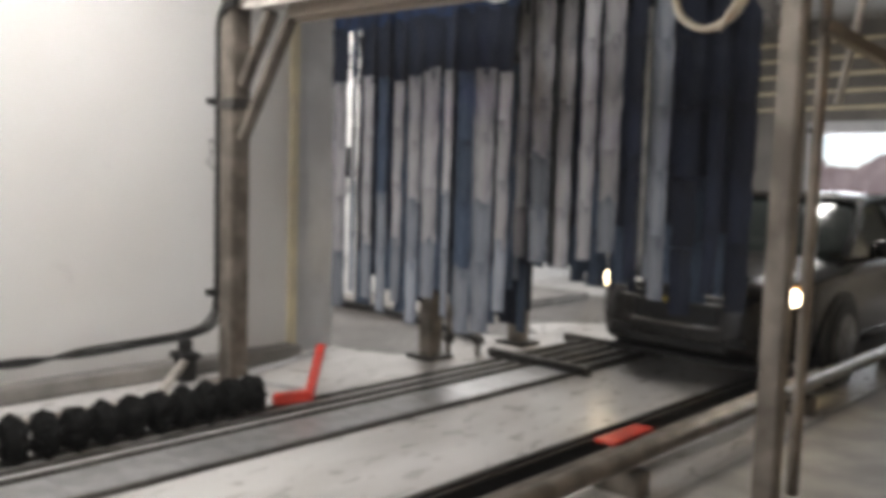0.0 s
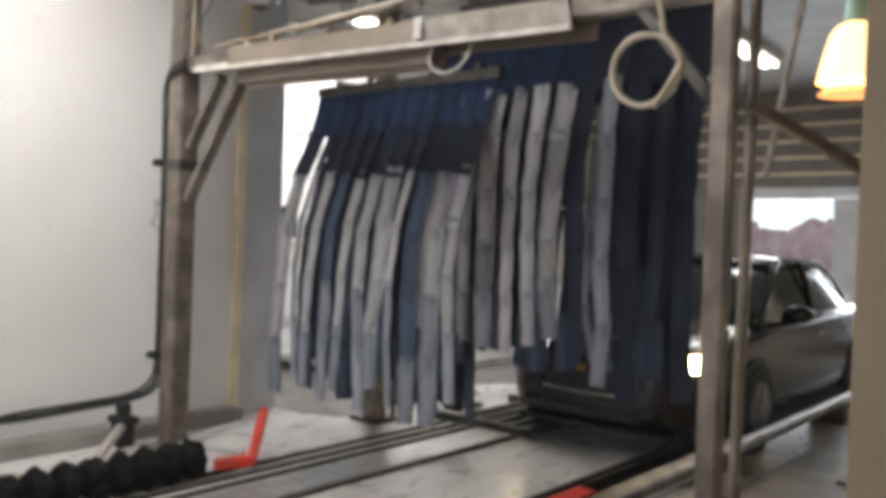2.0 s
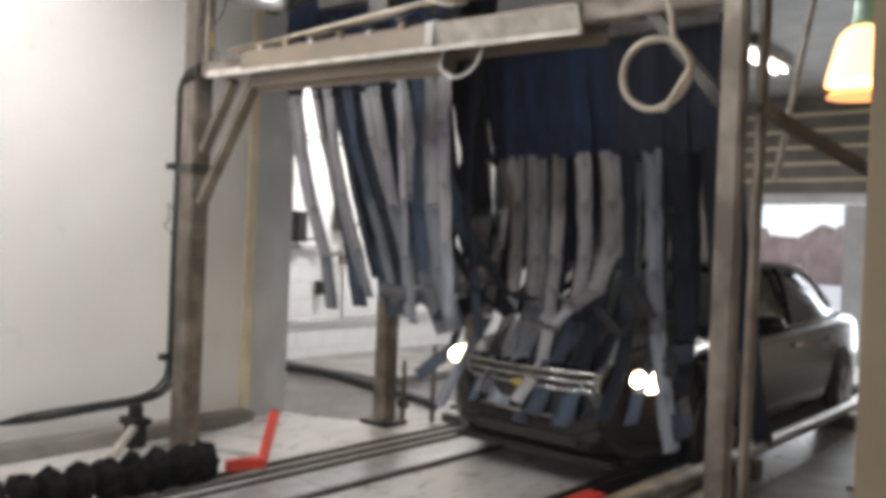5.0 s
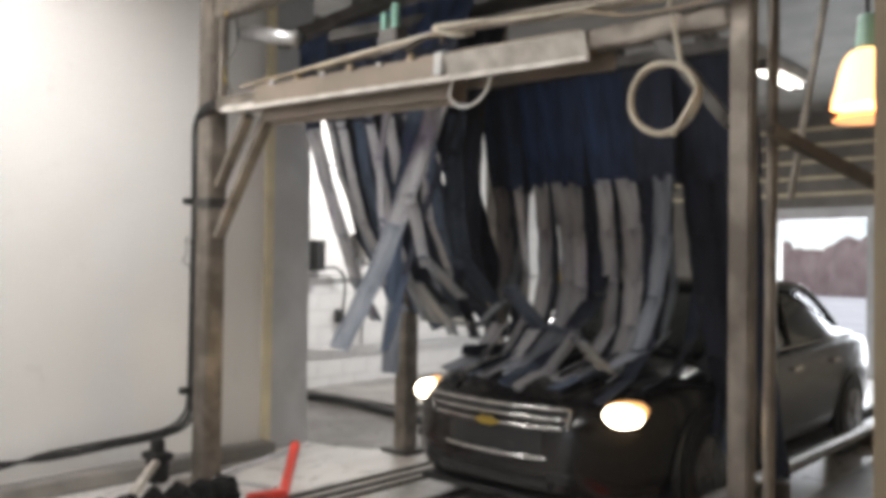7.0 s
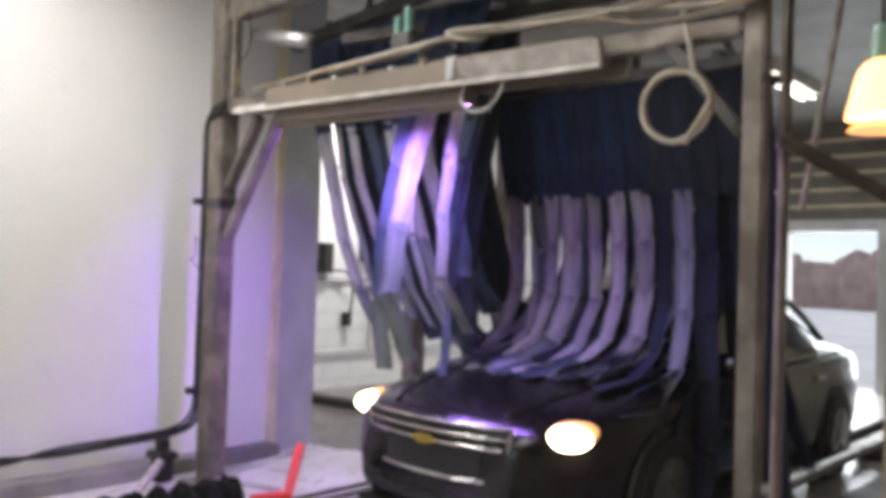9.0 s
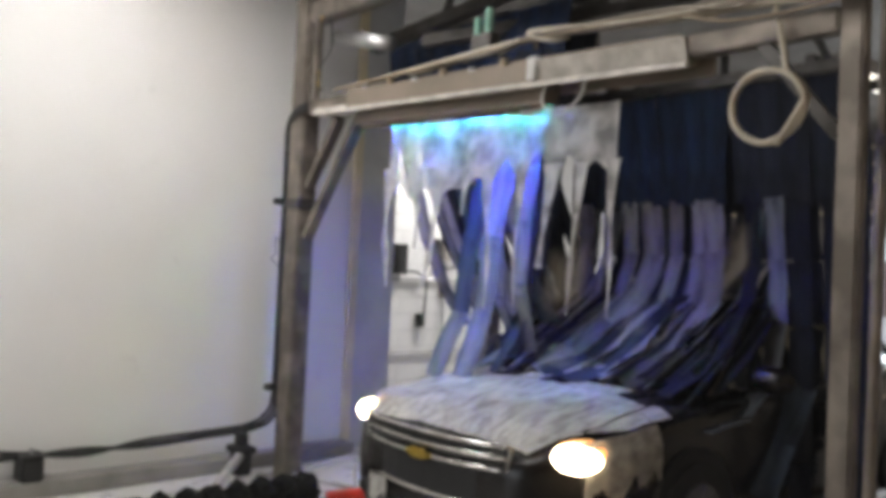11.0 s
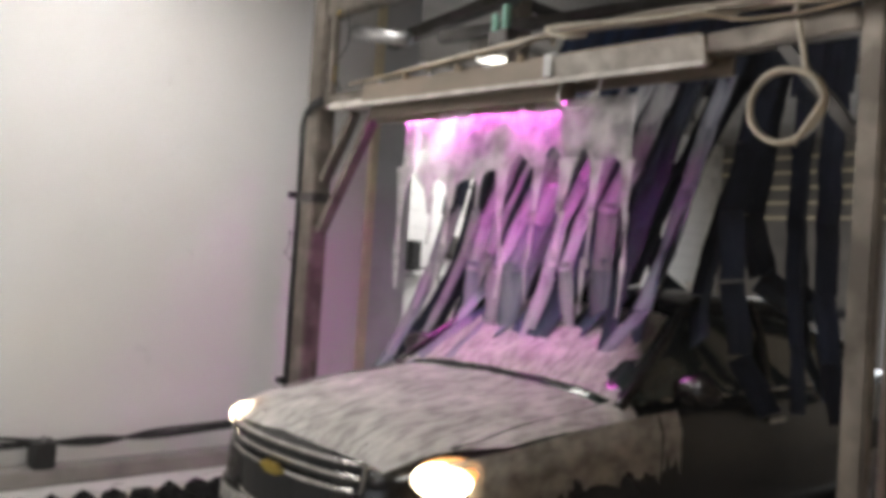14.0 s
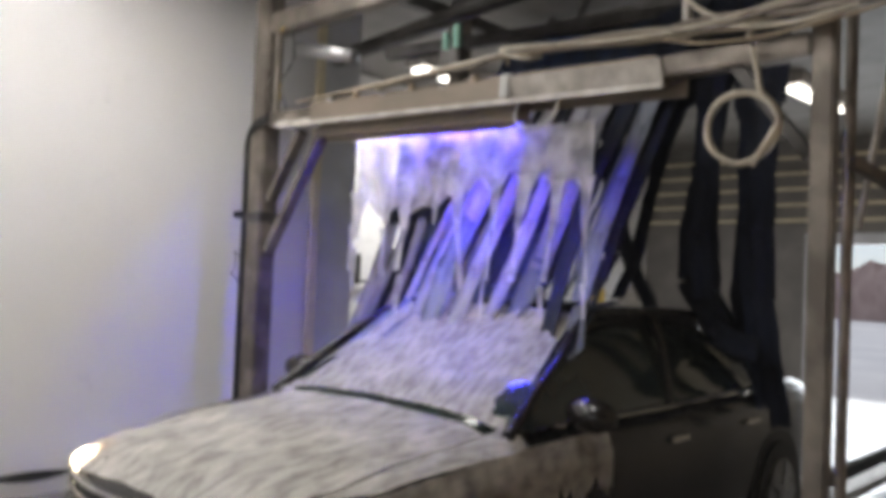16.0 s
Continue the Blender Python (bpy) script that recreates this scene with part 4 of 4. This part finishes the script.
# foam on the wings beside the hood, and on the bumper
for sd in (-1, 1):
    for c in range(7):
        y0 = 0.0 + c * 0.15

        def place(a, b, y0=y0, sd=sd):
            y = y0 + a * 0.15
            w = float(np.interp(y, [0, 0.15, 0.3, 1.05], [0.71, 0.775, 0.82, 0.865]))
            x = 0.735 + (w - 0.735) * b if y > 0.05 else 0.69 + (w - 0.69) * b
            return (sd * x, y, foam_top(x, y) + 0.01)
        foam_cell("foam_wing", place, c, 0, pose(0, 0, 0), max(10.5, under_bar(y0) + rp_.uniform(0, 0.3)))
for c in range(10):
    def place(a, b, c=c):
        x = -0.72 + 0.144 * (c + a)
        deep = 0.12 + 0.06 * noise.noise(Vector((x * 14, 3, 0)))
        return (x, float(np.interp(abs(x), [0, 0.4, 0.56, 0.69, 0.75], [-0.25, -0.245, -0.215, -0.14, -0.06])), 0.45 - b * deep)
    foam_cell("foam_drip", place, c, 0, pose(0, 0, 0, 90, 0, 0), 10.7 + rp_.uniform(0, 0.5))

# foam running down the near flank
FW = ([-0.12, 0.02, 0.22, 0.5, 0.8, 1.4], [0.70, 0.80, 0.862, 0.89, 0.898, 0.902])
for c in range(11):
    y0 = 0.0 + c * 0.15

    def place(a, b, y0=y0):
        y = y0 + a * 0.15
        z0 = float(np.interp(y, [0, 0.5, 0.95, 1.4], [0.79, 0.86, 0.90, 0.92]))
        deep = 0.25 + 0.12 * noise.noise(Vector((y * 9, 2, 0))) + 0.09 * noise.noise(Vector((y * 31, 5, 0)))
        z = z0 - b * max(0.03, deep)
        x = float(np.interp(y, *FW)) - 0.035 * max(0, 1 - (z0 - z) / 0.09) + 0.006 + 0.003 * math.sin(60 * y)
        return (x, y, z)
    foam_cell("foam_run", place, c, 0, pose(0, 0, 0, 0, 90, 0), max(10.6, under_bar(y0) + 0.3 + rp_.uniform(0, 0.4)))

# ---------- brush rollers, red arm and bracket on the floor ----------
brush = empty("wheel_brush", "row of round black bristle brushes on a low axle", "brush")
b = bmesh.new()
rod_in(b, (-3.78, 1.4, 0.118), (-3.78, 3.74, 0.118), 0.025)
part("axle", b, M_GALV, brush)
for i in range(15):
    y = 3.76 - i * 0.155
    m = bmesh.new()
    r = random.Random(i)
    vs = []
    for dy, rad in ((-0.068, 0.06), (-0.05, 0.108), (0.0, 0.134), (0.05, 0.108), (0.068, 0.06)):
        vs.append([m.verts.new(((rad + r.uniform(-0.022, 0.008)) * math.cos(a * math.pi / 14), dy, (rad + r.uniform(-0.022, 0.008)) * math.sin(a * math.pi / 14))) for a in range(28)])
    for a, c in zip(vs, vs[1:]):
        for q in range(28):
            m.faces.new((a[q], a[(q + 1) % 28], c[(q + 1) % 28], c[q]))
    m.faces.new(vs[0][::-1])
    m.faces.new(vs[-1])
    bmesh.ops.transform(m, matrix=pose(-3.78, y - 0.1, 0.118), verts=m.verts)
    part("brush_disc", m, M_BRISTLE, brush)
arm = empty("red_guide_arm", "bent red painted steel guide arm", "guide arm")
b = bmesh.new()
bar_in(b, (-3.72, 3.78, 0.075), (-3.62, 4.00, 0.085), 0.07, 0.07)
part("foot_bar", b, M_RED, arm, bevel=0.01)
b = bmesh.new()
bar_in(b, (-3.63, 3.99, 0.055), (-3.94, 4.33, 0.31), 0.06, 0.06)
part("upright_bar", b, M_RED, arm, bevel=0.01)
b = bmesh.new()
rod_in(b, (-4.3, 4.0, 0.1), (-3.93, 4.31, 0.28), 0.015)
rod_in(b, (-4.35, 3.95, 0.06), (-3.85, 4.1, 0.06), 0.02)
part("stay", b, M_GALV, arm)
brk = empty("hose_bracket", "black pivot bracket with a white arm", "bracket")
part("stand", boxes((-4.82, -4.70, 3.70, 3.82, 0.0, 0.18)), M_BLACK, brk, bevel=0.012)
part("head", boxes((-4.80, -4.72, 3.72, 3.80, 0.18, 0.30), (-4.86, -4.66, 3.69, 3.83, 0.16, 0.21)), M_BLACK, brk, bevel=0.008)
b = bmesh.new()
bar_in(b, (-4.70, 3.72, 0.16), (-4.22, 3.28, 0.09), 0.05, 0.05)
bar_in(b, (-4.22, 3.28, 0.09), (-3.95, 3.3, 0.1), 0.05, 0.04)
bar_in(b, (-4.22, 3.28, 0.07), (-4.25, 1.4, 0.07), 0.05, 0.04)
part("arm", b, M_REFLECT, brk, "chipped white steel arm", bevel=0.006)
bx = empty("junction_box", "black box standing on the kerb", "box")
part("case", boxes((-5.03, -4.87, 2.33, 2.46, 0.102, 0.25)), M_BLACK, bx, bevel=0.01)
part("lid", boxes((-5.04, -4.86, 2.32, 2.47, 0.25, 0.265)), M_BLACK, bx, bevel=0.004)
b = bmesh.new()
rod_in(b, (-4.95, 2.40, 0.265), (-4.95, 2.40, 0.30), 0.012, 8)
part("stud", b, M_GALV, bx)

# ---------- hoses ----------
for i, (dz, dy, r) in enumerate(((0, 0, 0.014), (0.025, 0.03, 0.012), (-0.02, -0.03, 0.012))):
    pts = [(-5.02, 1.2, 0.30 + dz), (-5.0, 2.1, 0.26 + dz * 1.5), (-4.99, 2.7, 0.235 - dz), (-4.98, 3.1, 0.245 + dz), (-4.93, 3.55, 0.275 + dz), (-4.80, 3.83 - dy * 0.3, 0.325 + dz), (-4.66, 3.92 - dy, 0.43 + dz), (-4.605, 3.93 - dy, 0.62), (-4.60, 3.93 - dy, 1.2), (-4.595, 3.93 - dy, 1.9), (-4.60, 3.93 - dy, 2.3), (-4.58, 3.92 - dy, 2.50), (-4.48, 3.88, 2.59 + dz), (-4.30, 3.86, 2.62 + dz)]
    solid("hose", tube_mesh(pts, r, 8), M_BLACK, "black rubber hose along the white wall and post", "hose", "wall hoses", smooth=True)
for z in (0.62, 1.95):
    solid("hose_clamp", boxes((-4.64, -4.57, 3.84, 3.98, z, z + 0.045)), M_BLACK, "black hose clamp on the steel post", "clamp", "hose clamps", bevel=0.006)
solid("wire_tie", tube_mesh([(-4.57, 3.9, 1.62), (-4.66, 3.89, 1.72), (-4.63, 3.88, 1.60), (-4.69, 3.88, 1.56), (-4.62, 3.9, 1.50), (-4.60, 3.9, 1.40)], 0.004, 6), M_BLACK, "loose thin black wire tied to the post", "wire")

# coiled ivory hose hanging from the beam
cx, cy_, cz = -0.955, 3.86, 2.235
pts = [(cx + 0.02, cy_, cz + 0.35), (cx + 0.05, cy_ - 0.01, cz + 0.22)]
for k in range(0, 40):
    a = math.radians(60 - k * 20)
    pts.append((cx + (0.148 + 0.004 * math.sin(k)) * math.cos(a), cy_ - 0.02 - 0.012 * (k / 18), cz + (0.142 + 0.004 * math.cos(k * 1.7)) * math.sin(a)))
pts += [(cx + 0.05, cy_ - 0.05, cz - 0.16)]
solid("coiled_hose", tube_mesh(pts, 0.0125, 8, 3), M_HOSE, "coiled ivory plastic hose hanging from the beam", "hose", smooth=True)

# cables draped over the right of the beam
rc = random.Random(4)
for i in range(9):
    z0 = 2.62 + 0.012 * i
    y = 3.82 + 0.012 * (i % 4)
    pts = [(-4.0 + 0.25 * i, y + 0.05, 2.70), (-2.9 + 0.1 * i, y, 2.70 + rc.uniform(-0.01, 0.03)), (-2.2, y, 2.72 + rc.uniform(-0.01, 0.04)), (-1.5, y, 2.70 + rc.uniform(-0.03, 0.03)), (-1.1, y, z0 + rc.uniform(-0.03, 0.05)), (-0.68, y, z0 + rc.uniform(-0.02, 0.06)), (-0.2, y - 0.1, 2.62 + rc.uniform(0, 0.1)), (0.17, y - 0.4, 2.66 + rc.uniform(0, 0.12))]
    solid("cable", tube_mesh(pts, rc.choice((0.008, 0.011, 0.014)), 6), rc.choice((M_CABLE, M_CABLE, M_HOSE, M_STEEL)), "tan cable draped along the cross beam", "cable", "draped cables", smooth=True)
solid("drooping_hose", tube_mesh([(-1.30, 3.85, 3.2), (-1.27, 3.84, 2.95), (-1.18, 3.83, 2.78), (-1.0, 3.83, 2.68), (-0.86, 3.83, 2.70), (-0.6, 3.82, 2.78), (0.1, 3.6, 2.9)], 0.012, 8), M_HOSE, "drooping ivory plastic hose over the beam", "hose", smooth=True)
solid("drooping_hose", tube_mesh([(-0.95, 3.85, 2.6), (-0.9, 3.84, 2.68), (-0.8, 3.83, 2.72), (-0.5, 3.8, 2.8)], 0.012, 8), M_HOSE, "ivory plastic hose feeding the coil", "hose", smooth=True)
solid("supply_pipe", tube_mesh([(-1.27, 3.95, 3.6), (-1.265, 3.94, 3.0), (-1.265, 3.94, 2.66)], 0.022, 10), M_REFLECT, "white vertical supply pipe above the beam", "pipe", smooth=True)
solid("wire_loop", tube_mesh([(-2.12, 3.86, 2.50), (-2.14, 3.85, 2.40), (-2.08, 3.85, 2.34), (-1.98, 3.85, 2.34), (-1.90, 3.85, 2.40), (-1.88, 3.86, 2.50)], 0.008, 6), M_PLATE, "pale wire loop hanging under the bar", "wire", smooth=True)
for k, (x, dx) in enumerate(((-4.28, 0.05), (-4.22, -0.04), (-4.12, 0.06))):
    solid("thin_cable", tube_mesh([(x, 3.9, 3.25), (x + dx, 3.88, 3.0), (x - dx, 3.87, 2.85), (x + 0.02, 3.87, 2.66)], 0.006, 6), (M_STEEL, M_YELLOW, M_BLACK)[k], "thin loose cable hanging between the beams", "cable", "thin cables", smooth=True)
solid("conduit_drop", boxes((-4.21, -4.18, 3.84, 3.87, 2.66, 3.2)), M_STEEL, "thin steel conduit beside the post", "conduit")

# cylinder and valve parts on the top frame
vl = empty("valve_block", "small black and green valve block on the frame", "valve")
part("body", boxes((-2.86, -2.70, 4.02, 4.12, 2.80, 2.90)), M_DARK, vl, bevel=0.01)
b = bmesh.new()
rod_in(b, (-2.83, 4.05, 2.9), (-2.83, 4.05, 3.0), 0.02, 8)
rod_in(b, (-2.74, 4.05, 2.9), (-2.74, 4.05, 3.04), 0.025, 8)
part("valve", b, M_GREENGLASS, vl)
solid("air_cylinder", tube_mesh([(-4.3, 4.1, 3.16), (-3.72, 4.12, 3.02)], 0.055, 14, 2), M_GALV, "pale galvanised round cylinder beside the post", "cylinder", smooth=True)

# pendant lamp
lamp = empty("pendant_lamp", "lit amber bell-shaped pendant lamp with a green glass cap", "lamp", m=pose(0.035, 3.0, 1.955))
b = bmesh.new()
prof = [(0.085, 0.0), (0.083, 0.02), (0.075, 0.05), (0.066, 0.09), (0.057, 0.12), (0.042, 0.14), (0.02, 0.148)]
rings = [[b.verts.new((r * math.cos(a * math.pi / 12), r * math.sin(a * math.pi / 12), z)) for a in range(24)] for r, z in prof]
for p, q in zip(rings, rings[1:]):
    for i in range(24):
        b.faces.new((p[i], p[(i + 1) % 24], q[(i + 1) % 24], q[i]))
part("shade", b, M_SHADE, lamp, "glowing amber glass shade", smooth=True)
b = bmesh.new()
bmesh.ops.create_uvsphere(b, u_segments=14, v_segments=10, radius=0.04, matrix=pose(0, 0, 0.055))
part("bulb", b, M_BULB, lamp, smooth=True)
b = bmesh.new()
bmesh.ops.create_cone(b, cap_ends=True, segments=20, radius1=0.082, radius2=0.07, depth=0.012, matrix=pose(0, 0, -0.026))
part("drip_ring", b, M_RING, lamp, smooth=False)
b = bmesh.new()
rod_in(b, (0, 0, 0.148), (0, 0, 0.235), 0.03, 14, 0.022)
part("cap", b, M_GREENGLASS, lamp, "pale green glass cap")
b = bmesh.new()
rod_in(b, (0, 0, 0.235), (0, 0, CEIL - 1.94), 0.006, 8)
part("cord", b, M_BLACK, lamp)

# ---------- block wall fittings ----------
for (z, y0, y1) in ((1.41, 5.4, 13.2), (0.54, 5.4, 12.0)):
    solid("wall_conduit", tube_mesh([(XB + 0.03, y0, z), (XB + 0.03, y1, z)], 0.016, 8, 2), M_GALV, "thin grey conduit along the block wall", "conduit", "wall conduits", smooth=True)
solid("wall_conduit", tube_mesh([(XB + 0.04, 7.79, 0.54), (XB + 0.04, 7.79, 1.65)], 0.014, 8, 2), M_GALV, "thin grey conduit along the block wall", "conduit", "wall conduits", smooth=True)


def outlet(y, z, w, h, d, material, label):
    o = empty("electric_box", label, "electric box", "wall boxes")
    part("case", boxes((XB, XB + d, y - w / 2, y + w / 2, z - h / 2, z + h / 2)), material, o, bevel=0.008)
    part("cover", boxes((XB + d, XB + d + 0.01, y - w / 2 + 0.015, y + w / 2 - 0.015, z - h / 2 + 0.015, z + h / 2 - 0.015)), material, o, bevel=0.003)
    return o


outlet(7.04, 1.65, 0.16, 0.36, 0.12, M_BLACK, "black wall box with a hanging flex")
outlet(7.66, 1.78, 0.10, 0.30, 0.09, M_DARK, "dark grey narrow wall switch box")
outlet(7.80, 1.80, 0.14, 0.28, 0.09, M_REFLECT, "white wall switch box")
outlet(7.79, 1.26, 0.10, 0.13, 0.06, M_STEEL, "small grey metal conduit box")
outlet(7.42, 0.92, 0.10, 0.16, 0.08, M_BLACK, "black socket hanging on a flex")
solid("flex", tube_mesh([(XB + 0.08, 7.06, 1.50), (XB + 0.1, 7.3, 1.50), (XB + 0.1, 7.44, 1.36), (XB + 0.1, 7.42, 1.0)], 0.014, 8), M_BLACK, "black flex hanging from the wall box", "cable", smooth=True)
solid("flex", tube_mesh([(XB + 0.05, 7.1, 2.75), (XB + 0.07, 7.6, 2.7), (XB + 0.07, 7.95, 2.5), (XB + 0.07, 8.05, 2.0), (XB + 0.07, 7.9, 1.58), (XB + 0.07, 7.72, 1.6)], 0.012, 8), M_BLACK, "black flex hanging from the wall box", "cable", smooth=True)
for y, z in ((9.9, 0.75), (9.9, 1.1), (9.9, 1.4)):
    outlet(y, z, 0.06, 0.05, 0.1, M_BLACK, "small black wall hook")
outlet(12.3, 1.25, 0.4, 0.55, 0.1, M_YELLOW, "small yellow wall notice box")
outlet(13.3, 1.2, 0.5, 0.75, 0.12, M_REFLECT, "white cabinet on the block wall")

# black mats and frames on the floor behind
mt = empty("floor_grate", "dark steel floor frame beside the conveyor", "grate")
for k in range(5):
    part("slat", boxes((-3.75 + k * 0.16, -3.70 + k * 0.16, 6.2, 7.2, 0.0, 0.05)), M_DARK, mt)
part("front_bar", boxes((-3.95, -2.95, 6.12, 6.18, 0.0, 0.07)), M_DARK, mt)
part("rear_bar", boxes((-3.95, -2.95, 7.22, 7.28, 0.0, 0.07)), M_DARK, mt)
pl = empty("equipment_plinth", "low grey plinth edged with black hose by the block wall", "plinth")
part("slab", boxes((-7.08, -5.4, 6.9, 9.8, 0.0, 0.09)), M_CURB, pl, bevel=0.01)
part("hose_edge", tube_mesh([(-6.8, 6.75, 0.05), (-6.2, 6.8, 0.06), (-5.5, 6.72, 0.05), (-4.9, 6.6, 0.05), (-4.4, 6.45, 0.05)], 0.04, 8), M_BLACK, pl, "thick black hose", smooth=True)
for x, y, h in ((-4.22, 5.92, 0.5), (-4.0, 6.05, 0.65)):
    st = empty("floor_valve", "thin steel standpipe with a valve", "standpipe", "floor standpipes")
    b = bmesh.new()
    rod_in(b, (x, y, 0), (x, y, h), 0.022, 10)
    part("pipe", b, M_STEEL, st, smooth=True)
    part("valve", boxes((x - 0.05, x + 0.05, y - 0.03, y + 0.03, 0.10, 0.17)), M_DARK, st, bevel=0.01)
solid("red_marker", boxes((-1.72, -1.6, 4.35, 4.75, 0.172, 0.19)), M_RED, "small red painted plate on the tyre guide", "plate", bevel=0.004)
b = bmesh.new()
rod_in(b, (-1.45, 9.6, 1.02), (0.2, 9.6, 1.02), 0.035, 10)
solid("gate_arm", b, M_BLACK, "black horizontal entry gate arm", "gate arm", smooth=True)

solid("white_pipe", tube_mesh([(-0.58, 5.0, 3.6), (-0.72, 5.0, 2.73), (-0.86, 5.0, 1.9)], 0.018, 8), M_REFLECT, "slanting white plastic pipe behind the post", "pipe", smooth=True)
solid("white_pipe", tube_mesh([(-0.68, 4.3, 3.8), (-0.69, 4.3, 2.0), (-0.70, 4.3, 0.2)], 0.025, 8), M_STEEL, "upright grey pipe beside the post", "pipe", smooth=True)
for z in (2.7, 2.95, 3.2, 3.45, 3.7):
    solid("wall_girt", boxes((XB + 0.02, 0.18, YE - 0.07, YE - 0.003, z, z + 0.05)), M_CREAM, "cream horizontal rib on the end wall", "rib", "end wall ribs", bevel=0.005)

# ---------- outside the entrance ----------
bm = bmesh.new()
tw = random.Random(2)
for k in range(90):
    x = -70 + k * 1.2
    bmesh.ops.create_icosphere(bm, subdivisions=2, radius=1.0, matrix=pose(x, 59 + tw.uniform(-1, 1), 0.6) @ Matrix.Diagonal((1.3, 1.0, tw.uniform(2.6, 3.6), 1)))
for v in bm.verts:
    v.co += Vector((tw.uniform(-0.15, 0.15), tw.uniform(-0.15, 0.15), tw.uniform(-0.2, 0.2)))
solid("hedge", bm, M_TWIG, "distant reddish bare winter hedge", "hedge", kind="structure")

# ---------- painted blocks of the wall ----------
bm = bmesh.new()
box_in(bm, XB - 0.006, XB - 0.0035, 0.004, 0.388, 0.004, 0.192)
block_me = finish(bm, "block", M_BLOCK)
bm = bmesh.new()
verts, faces = [], []
count = 0
for j in range(20):
    z = j * 0.2
    for i in range(23):
        y = 5.34 + i * 0.396 - (0.198 if j % 2 else 0)
        if y < 5.33 or y > 13.6:
            continue
        if z < 2.8 and count < 300:
            o = new("block", block_me)
            o.location = (0, y, z)
            o.parent = block_wall
            count += 1
        else:
            b0 = len(verts)
            x0, x1, y0, y1, z0, z1 = XB - 0.006, XB - 0.0035, y + 0.004, y + 0.388, z + 0.004, z + 0.192
            verts += [(x0, y0, z0), (x0, y1, z0), (x0, y1, z1), (x0, y0, z1), (x1, y0, z0), (x1, y1, z0), (x1, y1, z1), (x1, y0, z1)]
            faces += [tuple(b0 + q for q in f) for f in ((4, 5, 6, 7), (0, 4, 7, 3), (1, 2, 6, 5), (3, 7, 6, 2), (0, 1, 5, 4))]
me = bpy.data.meshes.new("upper_blocks")
me.from_pydata(verts, [], faces)
me.materials.append(M_BLOCK)
ub = new("upper_blocks", me)
ub.parent = block_wall
tagged(ub, kind="stuff")


def strip_poses(p, twist):
    """The pose of each piece of a strip from its knots."""
    out = []
    for i in range(N_SEG):
        up = Vector(p[i]) - Vector(p[i + 1])
        up.normalize()
        side = Vector((0, 1, 0)).cross(up)
        if side.length < 0.2:
            side = Vector((1, 0, 0))
        side.normalize()
        fwd = up.cross(side)
        m = Matrix((side, fwd, up)).transposed().to_4x4()
        m = Matrix.Translation(Vector(p[i])) @ m @ Matrix.Rotation(math.radians(twist if i else twist * 0.3), 4, "Z")
        out.append(m)
    return out


def motions():
    walk(car, [(t, pose(CAR_X, y, 0)) for t, y in CAR_ROWS])
    knots = swing()
    times = [0.0, 1.5] + [round(1.6 + 0.1 * k, 3) for k in range(145)]
    times = [t for t in times if t in knots]
    for c, h in ((curtain_a, header_a), (curtain_b, header_b)):
        walk(c, [(t, Matrix.Translation(h(t))) for t in times])
    for k, (c, h, s, pieces, off, twist, ln) in enumerate(STRIPS):
        rows = [[] for i in range(N_SEG)]
        for t in times:
            ms = strip_poses(knots[t][k], twist)
            rows[0].append((t, Matrix.Translation(-h(t)) @ ms[0]))
            inv = ms[0].inverted()
            for i in range(1, N_SEG):
                rows[i].append((t, inv @ ms[i]))
        walk(s, rows[0])
        for p, r in zip(pieces, rows[1:]):
            walk(p, r)
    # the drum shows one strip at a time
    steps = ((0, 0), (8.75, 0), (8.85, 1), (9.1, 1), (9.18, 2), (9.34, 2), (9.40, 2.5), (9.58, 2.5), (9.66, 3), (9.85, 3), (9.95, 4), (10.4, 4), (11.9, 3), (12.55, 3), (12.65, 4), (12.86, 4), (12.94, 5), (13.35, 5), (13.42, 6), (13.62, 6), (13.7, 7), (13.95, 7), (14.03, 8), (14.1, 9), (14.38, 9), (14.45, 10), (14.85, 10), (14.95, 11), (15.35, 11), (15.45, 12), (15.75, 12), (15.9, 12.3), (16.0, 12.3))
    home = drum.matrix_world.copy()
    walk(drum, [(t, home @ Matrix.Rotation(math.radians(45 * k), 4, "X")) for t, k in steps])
    jig = random.Random(8)
    for ob, hid, place, start in FILM:
        rows = [(0, hid), (start, hid), (start + 0.3, place)]
        t = start + 0.3
        while t < 15.5:
            t += 0.5
            rows.append((t, place @ pose(jig.uniform(-0.008, 0.008), jig.uniform(-0.008, 0.008), jig.uniform(-0.01, 0.01), jig.uniform(-2, 2), jig.uniform(-0.6, 0.6), 0)))
        walk(ob, rows)
    for ob, hid, start in FOAM:
        if start > 15.6:
            walk(ob, [(0, hid), (16, hid)])
            continue
        land = start + 0.2
        rows = [(0, hid), (start, hid)]
        for t in (land, *[land + d for d in (0.1, 0.2, 0.3) if land + d < 16], *[r[0] for r in CAR_ROWS if r[0] > land + 0.4]):
            rows.append((t, pose(CAR_X, car_at(t), 0)))
        walk(ob, rows)


motions()
